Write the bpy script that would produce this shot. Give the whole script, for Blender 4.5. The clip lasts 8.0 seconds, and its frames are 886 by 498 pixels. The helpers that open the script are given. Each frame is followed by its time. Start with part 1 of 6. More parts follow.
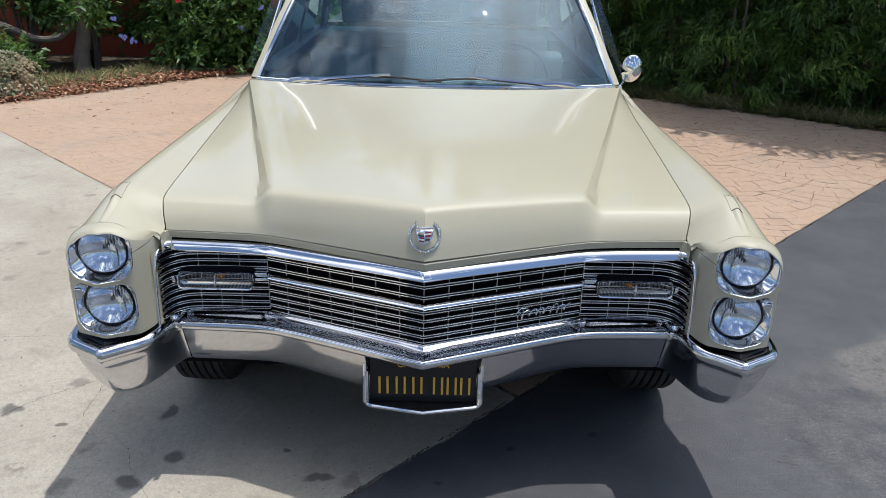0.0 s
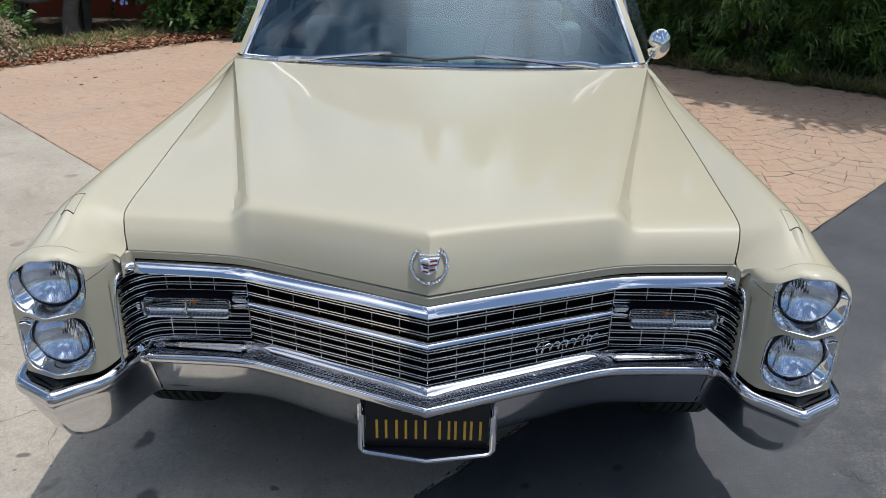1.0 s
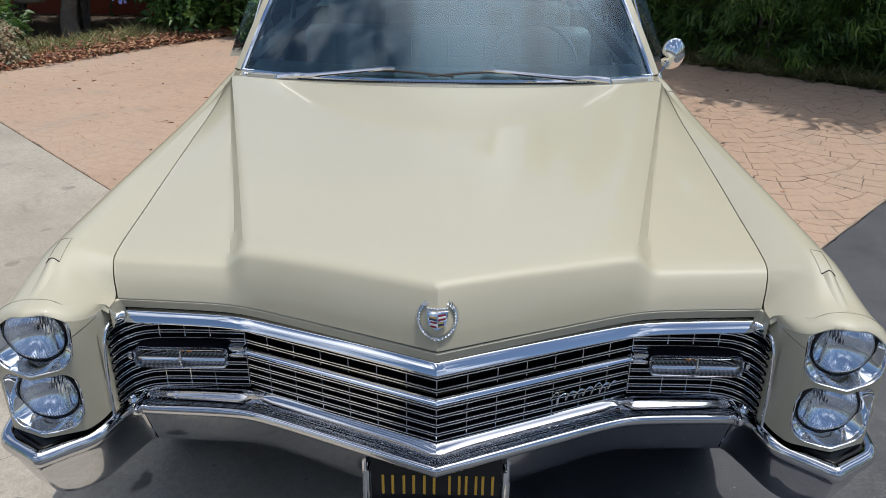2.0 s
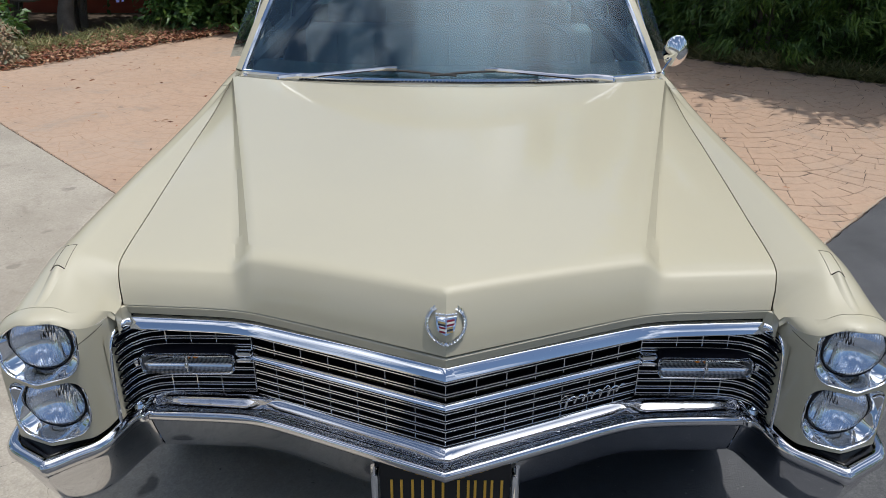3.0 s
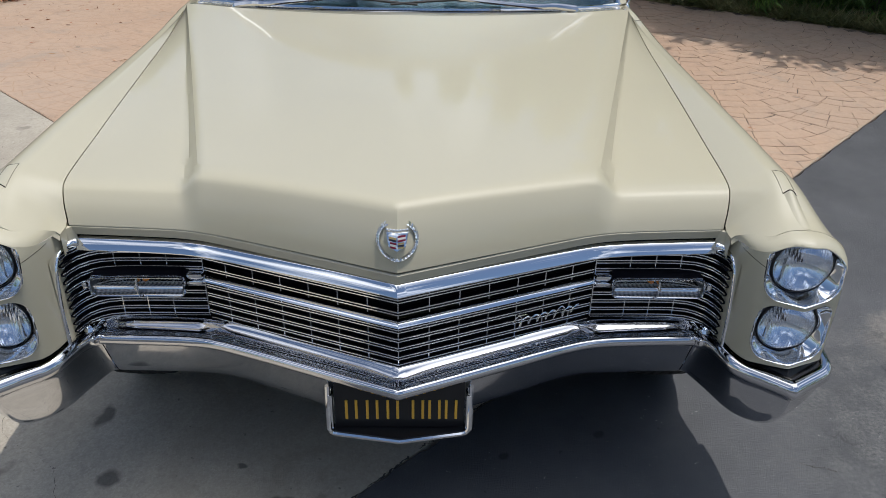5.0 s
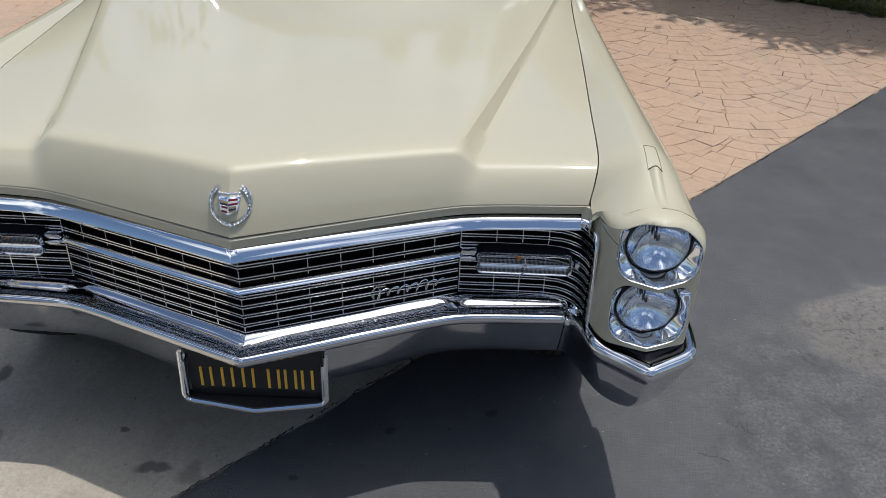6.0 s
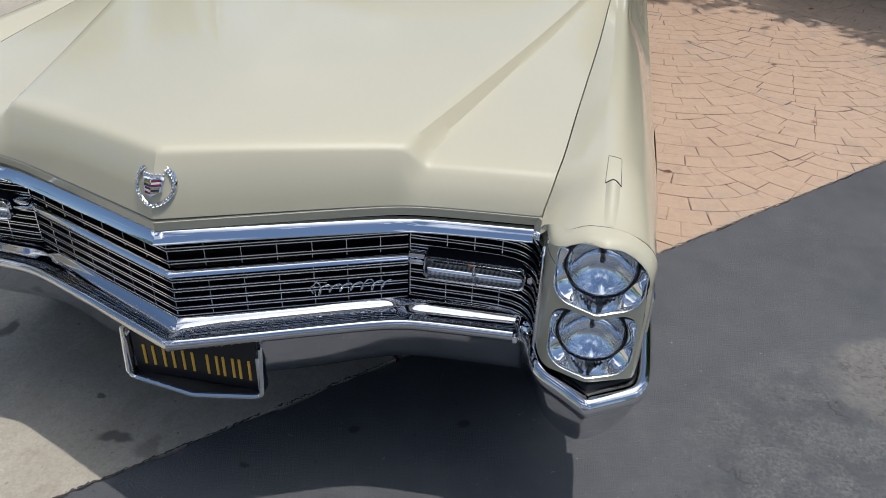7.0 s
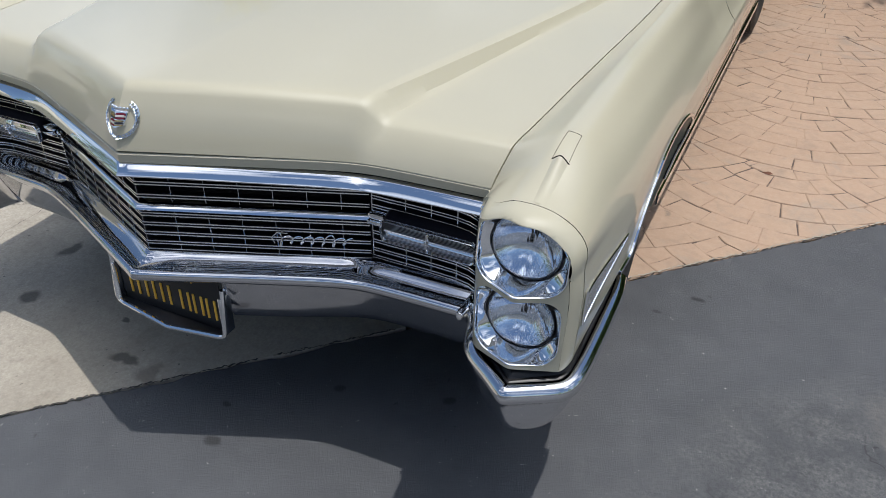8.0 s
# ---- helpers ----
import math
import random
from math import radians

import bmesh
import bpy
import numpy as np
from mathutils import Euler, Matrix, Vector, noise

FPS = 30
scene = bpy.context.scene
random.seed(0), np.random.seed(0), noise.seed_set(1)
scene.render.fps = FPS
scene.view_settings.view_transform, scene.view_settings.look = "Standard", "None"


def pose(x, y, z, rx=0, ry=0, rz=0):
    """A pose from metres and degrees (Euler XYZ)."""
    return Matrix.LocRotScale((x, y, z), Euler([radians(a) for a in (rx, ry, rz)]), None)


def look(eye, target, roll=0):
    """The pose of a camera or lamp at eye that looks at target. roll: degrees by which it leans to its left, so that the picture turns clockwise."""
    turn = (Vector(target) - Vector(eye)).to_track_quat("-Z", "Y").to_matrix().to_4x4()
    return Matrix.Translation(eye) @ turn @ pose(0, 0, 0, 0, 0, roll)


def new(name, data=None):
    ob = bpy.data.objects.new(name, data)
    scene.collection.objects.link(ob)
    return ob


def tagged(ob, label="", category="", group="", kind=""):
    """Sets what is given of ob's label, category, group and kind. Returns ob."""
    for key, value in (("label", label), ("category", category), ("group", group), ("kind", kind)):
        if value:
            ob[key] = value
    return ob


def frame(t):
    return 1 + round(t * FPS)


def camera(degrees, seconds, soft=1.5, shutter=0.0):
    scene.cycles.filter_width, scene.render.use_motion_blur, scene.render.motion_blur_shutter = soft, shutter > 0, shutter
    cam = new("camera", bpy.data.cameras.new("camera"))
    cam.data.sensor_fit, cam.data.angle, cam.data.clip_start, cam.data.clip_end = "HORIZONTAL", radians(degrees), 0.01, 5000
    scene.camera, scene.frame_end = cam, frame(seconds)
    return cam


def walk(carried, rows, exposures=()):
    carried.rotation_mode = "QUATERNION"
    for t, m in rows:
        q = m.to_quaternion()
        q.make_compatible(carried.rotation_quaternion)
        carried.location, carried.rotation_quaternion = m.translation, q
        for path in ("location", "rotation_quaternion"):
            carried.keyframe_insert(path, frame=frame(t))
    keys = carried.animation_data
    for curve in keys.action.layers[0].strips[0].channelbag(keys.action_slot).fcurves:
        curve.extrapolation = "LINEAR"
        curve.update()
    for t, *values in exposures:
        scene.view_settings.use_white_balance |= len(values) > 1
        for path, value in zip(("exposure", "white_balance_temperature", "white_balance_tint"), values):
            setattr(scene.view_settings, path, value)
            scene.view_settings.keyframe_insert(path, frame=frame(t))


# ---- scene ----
cam = camera(58.5, 8.0, soft=0.6)
PATH = [
    (0, (0.042, 0.033, 1.594), (0.048, 1.89, 0.852), 1.3),
    (0.5, (0.008, 0.212, 1.604), (0.009, 2.045, 0.804), 1.3),
    (1, (0.033, 0.398, 1.622), (0.029, 2.213, 0.782), 1.3),
    (1.5, (0.029, 0.515, 1.665), (0.018, 2.321, 0.806), 1.0),
    (3, (0.002, 0.576, 1.709), (-0.01, 2.372, 0.829), 0.3),
    (3.5, (-0.011, 0.568, 1.706), (-0.009, 2.357, 0.813), 0.3),
    (4, (-0.03, 0.562, 1.679), (-0.006, 2.339, 0.761), 0.3),
    (4.2, (-0.038, 0.561, 1.668), (-0.004, 2.331, 0.737), 0.4),
    (5.3, (0.151, 0.554, 1.619), (0.206, 2.287, 0.623), 1.4),
    (5.5, (0.242, 0.56, 1.613), (0.29, 2.288, 0.607), 1.6),
    (6, (0.435, 0.586, 1.598), (0.421, 2.302, 0.57), 2.0),
    (6.5, (0.615, 0.657, 1.58), (0.477, 2.357, 0.535), 2.0),
    (7, (0.802, 0.731, 1.584), (0.492, 2.397, 0.522), 1.9),
    (7.5, (1.037, 0.791, 1.569), (0.528, 2.394, 0.488), 1.5),
    (8, (1.222, 0.904, 1.532), (0.515, 2.413, 0.427), 1.0),
]
walk(cam, [(t, look(eye, target, roll)) for t, eye, target, roll in PATH], exposures=[(0.0, 0.01, 6380, 10), (1.5, -0.26, 6440, 10), (3.5, -0.27, 6500, 10), (6.0, -0.20, 6570, 10), (8.0, -0.15, 6430, 10)])
scene.view_settings.exposure = -0.12

# daylight: high sun from beyond the car's left side, bright partly cloudy sky
SUN_TO = Vector((0.183, 0.05, 0.87)).normalized()
world = bpy.data.worlds.new("daylight")
scene.world = world
world.use_nodes = True
wn, wl = world.node_tree.nodes, world.node_tree.links
wn.clear()
sky = wn.new("ShaderNodeTexSky")
sky.sky_type = "NISHITA"
sky.sun_disc = False
sky.sun_elevation = math.asin(SUN_TO.z)
sky.sun_rotation = math.atan2(SUN_TO.x, SUN_TO.y)
sky.air_density, sky.dust_density = 1.0, 0.5
sky.ozone_density = 3.0
cloud = wn.new("ShaderNodeTexNoise")
cloud.inputs["Scale"].default_value = 3.2
cloud.inputs["Detail"].default_value = 6
cloud.inputs["Roughness"].default_value = 0.55
cramp = wn.new("ShaderNodeValToRGB")
cramp.color_ramp.elements[0].position = 0.50
cramp.color_ramp.elements[1].position = 0.68
cmix = wn.new("ShaderNodeMix")
cmix.data_type = "RGBA"
cmix.inputs[7].default_value = (23.0, 23.7, 25.0, 1)
bgn = wn.new("ShaderNodeBackground")
bgn.inputs["Strength"].default_value = 0.116
wout = wn.new("ShaderNodeOutputWorld")
shift = wn.new("ShaderNodeMapping")
shift.inputs["Location"].default_value = (1.3, 0.4, 0.2)
wcoord = wn.new("ShaderNodeTexCoord")
wl.new(wcoord.outputs["Generated"], shift.inputs["Vector"])
wl.new(shift.outputs[0], cloud.inputs["Vector"])
wl.new(cloud.outputs["Fac"], cramp.inputs["Fac"])
# the cloud thins out towards the horizon
wsep = wn.new("ShaderNodeSeparateXYZ")
wl.new(wcoord.outputs["Generated"], wsep.inputs[0])
high = wn.new("ShaderNodeMapRange")
high.inputs["From Min"].default_value, high.inputs["From Max"].default_value = 0.3, 0.95
high.inputs["To Min"].default_value, high.inputs["To Max"].default_value = 0.25, 0.9
wl.new(wsep.outputs["Z"], high.inputs["Value"])
thin = wn.new("ShaderNodeMath")
thin.operation = "MULTIPLY"
wl.new(cramp.outputs["Color"], thin.inputs[0])
wl.new(high.outputs[0], thin.inputs[1])
# bright haze round the sun
near_sun = wn.new("ShaderNodeVectorMath")
near_sun.operation = "DOT_PRODUCT"
near_sun.inputs[1].default_value = SUN_TO
wl.new(wcoord.outputs["Generated"], near_sun.inputs[0])
haze = wn.new("ShaderNodeMapRange")
haze.interpolation_type = "SMOOTHSTEP"
haze.inputs["From Min"].default_value, haze.inputs["From Max"].default_value = 0.82, 1.0
haze.inputs["To Max"].default_value = 1.0
wl.new(near_sun.outputs["Value"], haze.inputs["Value"])
veil = wn.new("ShaderNodeMath")
veil.operation = "MAXIMUM"
wl.new(thin.outputs[0], veil.inputs[0])
wl.new(haze.outputs[0], veil.inputs[1])
wl.new(veil.outputs[0], cmix.inputs[0])
wl.new(sky.outputs["Color"], cmix.inputs[6])
wl.new(cmix.outputs[2], bgn.inputs["Color"])
wl.new(bgn.outputs["Background"], wout.inputs["Surface"])
sun = new("sun", bpy.data.lights.new("sun", "SUN"))
sun.data.energy, sun.data.angle, sun.data.color = 3.25, radians(0.55), (1.0, 0.97, 0.93)
sun.matrix_world = look(SUN_TO * 30, (0, 0, 0))
# ---- materials ----
def material(name, color=(0.5, 0.5, 0.5), rough=0.5, metal=0.0, **more):
    m = bpy.data.materials.new(name)
    m.use_nodes = True
    b = m.node_tree.nodes["Principled BSDF"]
    b.inputs["Base Color"].default_value = (*color, 1)
    b.inputs["Roughness"].default_value = rough
    b.inputs["Metallic"].default_value = metal
    for key, value in more.items():
        b.inputs[key.replace("_", " ")].default_value = value
    return m


class Graph:
    """Short ways to add nodes to a material."""

    def __init__(self, m):
        self.n, self.l = m.node_tree.nodes, m.node_tree.links
        self.b = self.n["Principled BSDF"]
        self.co = self.n.new("ShaderNodeTexCoord").outputs["Object"]
        self.pos = self.n.new("ShaderNodeNewGeometry")

    def noise(self, scale, detail=4, rough=0.55, distort=0.0, co=None):
        t = self.n.new("ShaderNodeTexNoise")
        t.inputs["Scale"].default_value = scale
        t.inputs["Detail"].default_value = detail
        t.inputs["Roughness"].default_value = rough
        t.inputs["Distortion"].default_value = distort
        self.l.new(co or self.co, t.inputs["Vector"])
        return t.outputs["Fac"]

    def voronoi(self, scale, feature="F1", co=None, out="Distance"):
        t = self.n.new("ShaderNodeTexVoronoi")
        t.feature = feature
        t.inputs["Scale"].default_value = scale
        self.l.new(co or self.co, t.inputs["Vector"])
        return t.outputs[out]

    def ramp(self, fac, *stops):
        r = self.n.new("ShaderNodeValToRGB")
        e = r.color_ramp.elements
        while len(e) < len(stops):
            e.new(0.5)
        for el, (p, c) in zip(e, stops):
            el.position = p
            el.color = (c, c, c, 1) if isinstance(c, (int, float)) else (*c, 1)
        self.l.new(fac, r.inputs["Fac"])
        return r.outputs["Color"]

    def mix(self, fac, a, b, mode="MIX"):
        x = self.n.new("ShaderNodeMix")
        x.data_type, x.blend_type = "RGBA", mode
        for i, v in ((0, fac), (6, a), (7, b)):
            if isinstance(v, (int, float)):
                x.inputs[i].default_value = v if i == 0 else (v, v, v, 1)
            elif isinstance(v, tuple):
                x.inputs[i].default_value = (*v, 1)
            else:
                self.l.new(v, x.inputs[i])
        return x.outputs[2]

    def math(self, op, a, b=0.0, clamp=False):
        x = self.n.new("ShaderNodeMath")
        x.operation, x.use_clamp = op, clamp
        for i, v in ((0, a), (1, b)):
            if isinstance(v, (int, float)):
                x.inputs[i].default_value = v
            else:
                self.l.new(v, x.inputs[i])
        return x.outputs[0]

    def random(self):
        return self.n.new("ShaderNodeObjectInfo").outputs["Random"]

    def island(self):
        return self.pos.outputs["Random Per Island"]

    def place(self):
        return self.pos.outputs["Position"]

    def spot(self, x, y, rx, ry, co):
        """1 inside a soft-edged oval on the ground, 0 outside."""
        mp = self.n.new("ShaderNodeMapping")
        mp.inputs["Location"].default_value = (-x / rx, -y / ry, 0)
        mp.inputs["Scale"].default_value = (1 / rx, 1 / ry, 0)
        self.l.new(co, mp.inputs["Vector"])
        ln = self.n.new("ShaderNodeVectorMath")
        ln.operation = "LENGTH"
        self.l.new(mp.outputs[0], ln.inputs[0])
        return self.ramp(ln.outputs["Value"], (0.55, 1.0), (1.0, 0.0))

    def warped(self, co, scale, amount):
        t = self.n.new("ShaderNodeTexNoise")
        t.inputs["Scale"].default_value = scale
        t.inputs["Detail"].default_value = 3
        self.l.new(co, t.inputs["Vector"])
        s = self.n.new("ShaderNodeVectorMath")
        s.operation = "SUBTRACT"
        s.inputs[1].default_value = (0.5, 0.5, 0.5)
        self.l.new(t.outputs["Color"], s.inputs[0])
        k = self.n.new("ShaderNodeVectorMath")
        k.operation = "SCALE"
        k.inputs["Scale"].default_value = amount
        self.l.new(s.outputs[0], k.inputs[0])
        a = self.n.new("ShaderNodeVectorMath")
        self.l.new(co, a.inputs[0])
        self.l.new(k.outputs[0], a.inputs[1])
        return a.outputs[0]

    def color(self, c):
        self.l.new(c, self.b.inputs["Base Color"])

    def rough(self, r):
        self.l.new(r, self.b.inputs["Roughness"])

    def bump(self, height, strength=0.3, distance=0.01):
        x = self.n.new("ShaderNodeBump")
        x.inputs["Strength"].default_value = strength
        x.inputs["Distance"].default_value = distance
        self.l.new(height, x.inputs["Height"])
        self.l.new(x.outputs[0], self.b.inputs["Normal"])


PAINT = material("cream_paint", (0.60, 0.545, 0.375), 0.38, 0.0, Specular_IOR_Level=0.12, Coat_Weight=1.0, Coat_Roughness=0.012)
g = Graph(PAINT)
dust = g.ramp(g.noise(5, 5), (0.35, 0.0), (0.75, 1.0))
g.color(g.mix(g.math("MULTIPLY", dust, 0.35), (0.495, 0.455, 0.335), (0.47, 0.435, 0.33)))
g.l.new(g.math("ADD", g.math("MULTIPLY", g.noise(90, 3), 0.016), 0.018), g.b.inputs["Coat Roughness"])

CHROME = material("chrome", (0.86, 0.87, 0.88), 0.05, 1.0)
g = Graph(CHROME)
g.rough(g.ramp(g.noise(60, 4), (0.3, 0.02), (0.8, 0.07)))
g.bump(g.noise(9, 2), 0.02, 0.01)

STEEL = material("bumper_chrome", (0.66, 0.66, 0.675), 0.07, 1.0)
g = Graph(STEEL)
g.rough(g.ramp(g.noise(35, 5), (0.3, 0.045), (0.8, 0.11)))
g.bump(g.noise(5, 2), 0.04, 0.01)

BLACK = material("black_void", (0.004, 0.004, 0.005), 0.8, 0.0, Specular_IOR_Level=0.1)
GRILLE_BLACK = material("grille_black", (0.006, 0.006, 0.010), 0.5, 0.0, Specular_IOR_Level=0.15)
RUBBER = material("rubber", (0.02, 0.02, 0.021), 0.6)
g = Graph(RUBBER)
g.bump(g.noise(120, 3), 0.2, 0.002)
TYRE = material("tyre_rubber", (0.025, 0.025, 0.025), 0.75)
g = Graph(TYRE)
g.color(g.mix(g.ramp(g.noise(14, 5), (0.4, 0.0), (0.8, 1.0)), (0.018, 0.018, 0.018), (0.055, 0.05, 0.045)))
FILLER = material("black_filler_rubber", (0.010, 0.010, 0.011), 0.38, 0.0, Specular_IOR_Level=0.35)
g = Graph(FILLER)
g.bump(g.noise(60, 3), 0.15, 0.002)
GASKET = material("seam_black", (0.008, 0.008, 0.009), 0.8, 0.0, Specular_IOR_Level=0.06)

GLASS = material("clear_glass", (0.93, 0.97, 0.98), 0.0, 0.0, IOR=1.5, Transmission_Weight=1.0)
WINDSHIELD = material("windshield_glass", (0.38, 0.62, 0.77), 0.0, 0.0, IOR=1.62, Transmission_Weight=1.0)
g = Graph(WINDSHIELD)
# upright dust streaks, tinted blue to paint in the sky's bright reflection
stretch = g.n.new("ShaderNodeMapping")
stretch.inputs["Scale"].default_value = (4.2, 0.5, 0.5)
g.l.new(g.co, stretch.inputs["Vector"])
pane_axis = g.n.new("ShaderNodeSeparateXYZ")
g.l.new(g.co, pane_axis.inputs[0])
# weighted to the driver's side, where the painted sky glare is strongest
swath = g.ramp(g.math("MULTIPLY", g.math("ADD", pane_axis.outputs["X"], 0.8), 0.625), (0.20, 0.15), (0.50, 0.8), (0.72, 1.0), (0.95, 0.3))
dust_sheen = g.math("MULTIPLY", swath, g.ramp(g.noise(1.0, 5, 0.6, 0.3, co=stretch.outputs[0]), (0.40, 0.0), (0.64, 0.19)))
dust_sheen_bsdf = g.n.new("ShaderNodeBsdfDiffuse")
dust_sheen_bsdf.inputs["Color"].default_value = (0.44, 0.68, 0.78, 1)
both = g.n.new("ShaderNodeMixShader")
g.l.new(dust_sheen, both.inputs[0])
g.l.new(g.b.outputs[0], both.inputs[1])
g.l.new(dust_sheen_bsdf.outputs[0], both.inputs[2])
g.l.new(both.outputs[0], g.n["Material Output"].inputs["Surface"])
DARK_GLASS = material("tinted_rear_glass", (0.02, 0.025, 0.03), 0.05, 0.0, Coat_Weight=1.0)
LENS = material("headlamp_glass", (0.95, 0.97, 1.0), 0.02, 0.0, IOR=1.5, Transmission_Weight=1.0)
g = Graph(LENS)
wv = g.n.new("ShaderNodeTexWave")
wv.bands_direction = "X"
wv.inputs["Scale"].default_value = 50
wv.inputs["Distortion"].default_value = 0.3
g.l.new(g.co, wv.inputs["Vector"])
axis = g.n.new("ShaderNodeSeparateXYZ")
g.l.new(g.co, axis.inputs[0])
# flutes over the upper half of each lens
high = g.math("SUBTRACT", axis.outputs["Z"], g.math("ADD", 0.6225, g.math("MULTIPLY", g.math("GREATER_THAN", axis.outputs["Z"], 0.701), 0.165)))
flute = g.ramp(high, (0.0, 0.35), (0.03, 1.0))
g.bump(g.math("MULTIPLY", wv.outputs["Fac"], flute), 0.32, 0.0025)
REFLECTOR = material("lamp_reflector", (0.84, 0.88, 0.92), 0.08, 1.0)
g = Graph(REFLECTOR)
g.bump(g.noise(45, 2), 0.04, 0.004)
RIBBED = material("ribbed_lamp_glass", (0.88, 0.90, 0.93), 0.05, 1.0)
g = Graph(RIBBED)
g.bump(g.noise(140, 2), 0.9, 0.006)
LAMP_INSIDE = material("lamp_inside", (0.06, 0.062, 0.065), 0.35, 0.6)
g = Graph(LAMP_INSIDE)
rib = g.n.new("ShaderNodeTexWave")
rib.bands_direction = "X"
rib.inputs["Scale"].default_value = 30
g.l.new(g.co, rib.inputs["Vector"])
g.color(g.mix(rib.outputs["Fac"], (0.10, 0.10, 0.105), (0.42, 0.42, 0.43)))
AMBER = material("amber_bulb", (0.75, 0.22, 0.03), 0.2, 0.0)
BULB = material("bulb_cap", (0.06, 0.06, 0.065), 0.3, 0.8)

PLATE_BLACK = material("plate_black", (0.012, 0.012, 0.013), 0.4)
PLATE_YELLOW = material("plate_yellow", (0.85, 0.48, 0.06), 0.5)
RED = material("enamel_red", (0.16, 0.015, 0.03), 0.25)
GOLD = material("gold_plate", (0.72, 0.50, 0.24), 0.25, 1.0)
WHITE = material("enamel_white", (0.60, 0.58, 0.54), 0.3)
BLUE = material("enamel_dark", (0.02, 0.02, 0.03), 0.3)
VINYL = material("seat_vinyl", (0.10, 0.12, 0.125), 0.55)
g = Graph(VINYL)
g.color(g.mix(g.noise(3, 4), (0.22, 0.22, 0.185), (0.29, 0.285, 0.24)))
DASH = material("dash_vinyl", (0.025, 0.05, 0.045), 0.5)
g = Graph(DASH)
g.bump(g.noise(200, 2), 0.2, 0.001)
WHEELRING = material("steering_wheel_plastic", (0.24, 0.25, 0.23), 0.35)
CARPET = material("dark_carpet", (0.022, 0.024, 0.03), 0.9)


def chips(graph, scale, size, share, co):
    """Scattered grains: 1 on the few cells that hold one."""
    t = graph.n.new("ShaderNodeTexVoronoi")
    t.inputs["Scale"].default_value = scale
    graph.l.new(co, t.inputs["Vector"])
    pick = graph.n.new("ShaderNodeSeparateXYZ")
    graph.l.new(t.outputs["Color"], pick.inputs[0])
    near = graph.ramp(t.outputs["Distance"], (size * 0.6, 1.0), (size, 0.0))
    return graph.math("MULTIPLY", near, graph.math("GREATER_THAN", pick.outputs["X"], 1 - share))


CONCRETE = material("concrete", (0.40, 0.37, 0.31), 0.85)
g = Graph(CONCRETE)
co = g.place()
wco = g.warped(co, 9, 0.10)
base = g.mix(g.ramp(g.noise(1.3, 6, 0.6, co=co), (0.3, 0.0), (0.7, 1.0)), (0.345, 0.305, 0.245), (0.54, 0.49, 0.405))
base = g.mix(g.math("MULTIPLY", g.ramp(g.noise(160, 3, 0.7, co=co), (0.35, 0.0), (0.7, 1.0)), 0.35), base, (0.22, 0.20, 0.17))
blotch = g.ramp(g.noise(4.5, 7, 0.7, 0.6, co=co), (0.54, 0.0), (0.68, 1.0))
base = g.mix(g.math("MULTIPLY", blotch, 0.5), base, (0.24, 0.205, 0.16))
base = g.mix(g.math("MULTIPLY", g.ramp(g.noise(38, 5, 0.7, co=co), (0.50, 0.0), (0.68, 1.0)), 0.4), base, (0.25, 0.225, 0.185))
sand = g.ramp(g.voronoi(150, co=co, out="Color"), (0.25, 0.0), (0.75, 1.0))
base = g.mix(g.math("MULTIPLY", sand, 0.22), base, (0.20, 0.18, 0.15))
pit = g.ramp(g.voronoi(26, co=g.warped(co, 40, 0.02)), (0.05, 1.0), (0.10, 0.0))
base = g.mix(g.math("MULTIPLY", g.math("MULTIPLY", pit, g.ramp(g.noise(4, 3, co=co), (0.5, 0.0), (0.6, 1.0))), 0.7), base, (0.10, 0.09, 0.08))
base = g.mix(g.math("MULTIPLY", chips(g, 5.5, 0.24, 0.30, g.warped(co, 14, 0.10)), 0.5), base, (0.12, 0.105, 0.09))
base = g.mix(g.math("MULTIPLY", chips(g, 30, 0.16, 0.10, g.warped(co, 50, 0.03)), 0.7), base, (0.09, 0.08, 0.07))
base = g.mix(g.math("MULTIPLY", g.ramp(g.noise(0.9, 5, 0.6, 0.8, co=co), (0.48, 0.0), (0.62, 1.0)), 0.35), base, (0.27, 0.235, 0.185))
stain = None
for sx, sy, rx, ry in ((-0.905, 2.41, 0.028, 0.065), (-0.80, 2.15, 0.04, 0.045), (-0.90, 2.03, 0.045, 0.035), (-0.33, 2.065, 0.055, 0.018), (-1.45, 2.40, 0.05, 0.03), (-0.45, 2.20, 0.02, 0.015), (-1.25, 2.32, 0.03, 0.02)):
    s = g.spot(sx, sy, rx, ry, wco)
    stain = s if stain is None else g.math("MAXIMUM", stain, s)
base = g.mix(g.math("MULTIPLY", stain, 0.72), base, (0.06, 0.055, 0.05))
g.color(base)
g.bump(g.noise(110, 6, 0.8, co=co), 0.6, 0.004)

ASPHALT = material("sealed_asphalt", (0.09, 0.094, 0.10), 0.7)
g = Graph(ASPHALT)
co = g.place()
base = g.mix(g.ramp(g.noise(1.6, 6, 0.65, 0.3, co=co), (0.3, 0.0), (0.7, 1.0)), (0.058, 0.061, 0.067), (0.088, 0.091, 0.098))
base = g.mix(g.math("MULTIPLY", g.ramp(g.noise(11, 6, 0.7, co=co), (0.42, 0.0), (0.7, 1.0)), 0.35), base, (0.125, 0.128, 0.134))
base = g.mix(g.math("MULTIPLY", g.ramp(g.noise(260, 4, 0.8, co=co), (0.40, 0.0), (0.65, 1.0)), 0.35), base, (0.05, 0.052, 0.057))
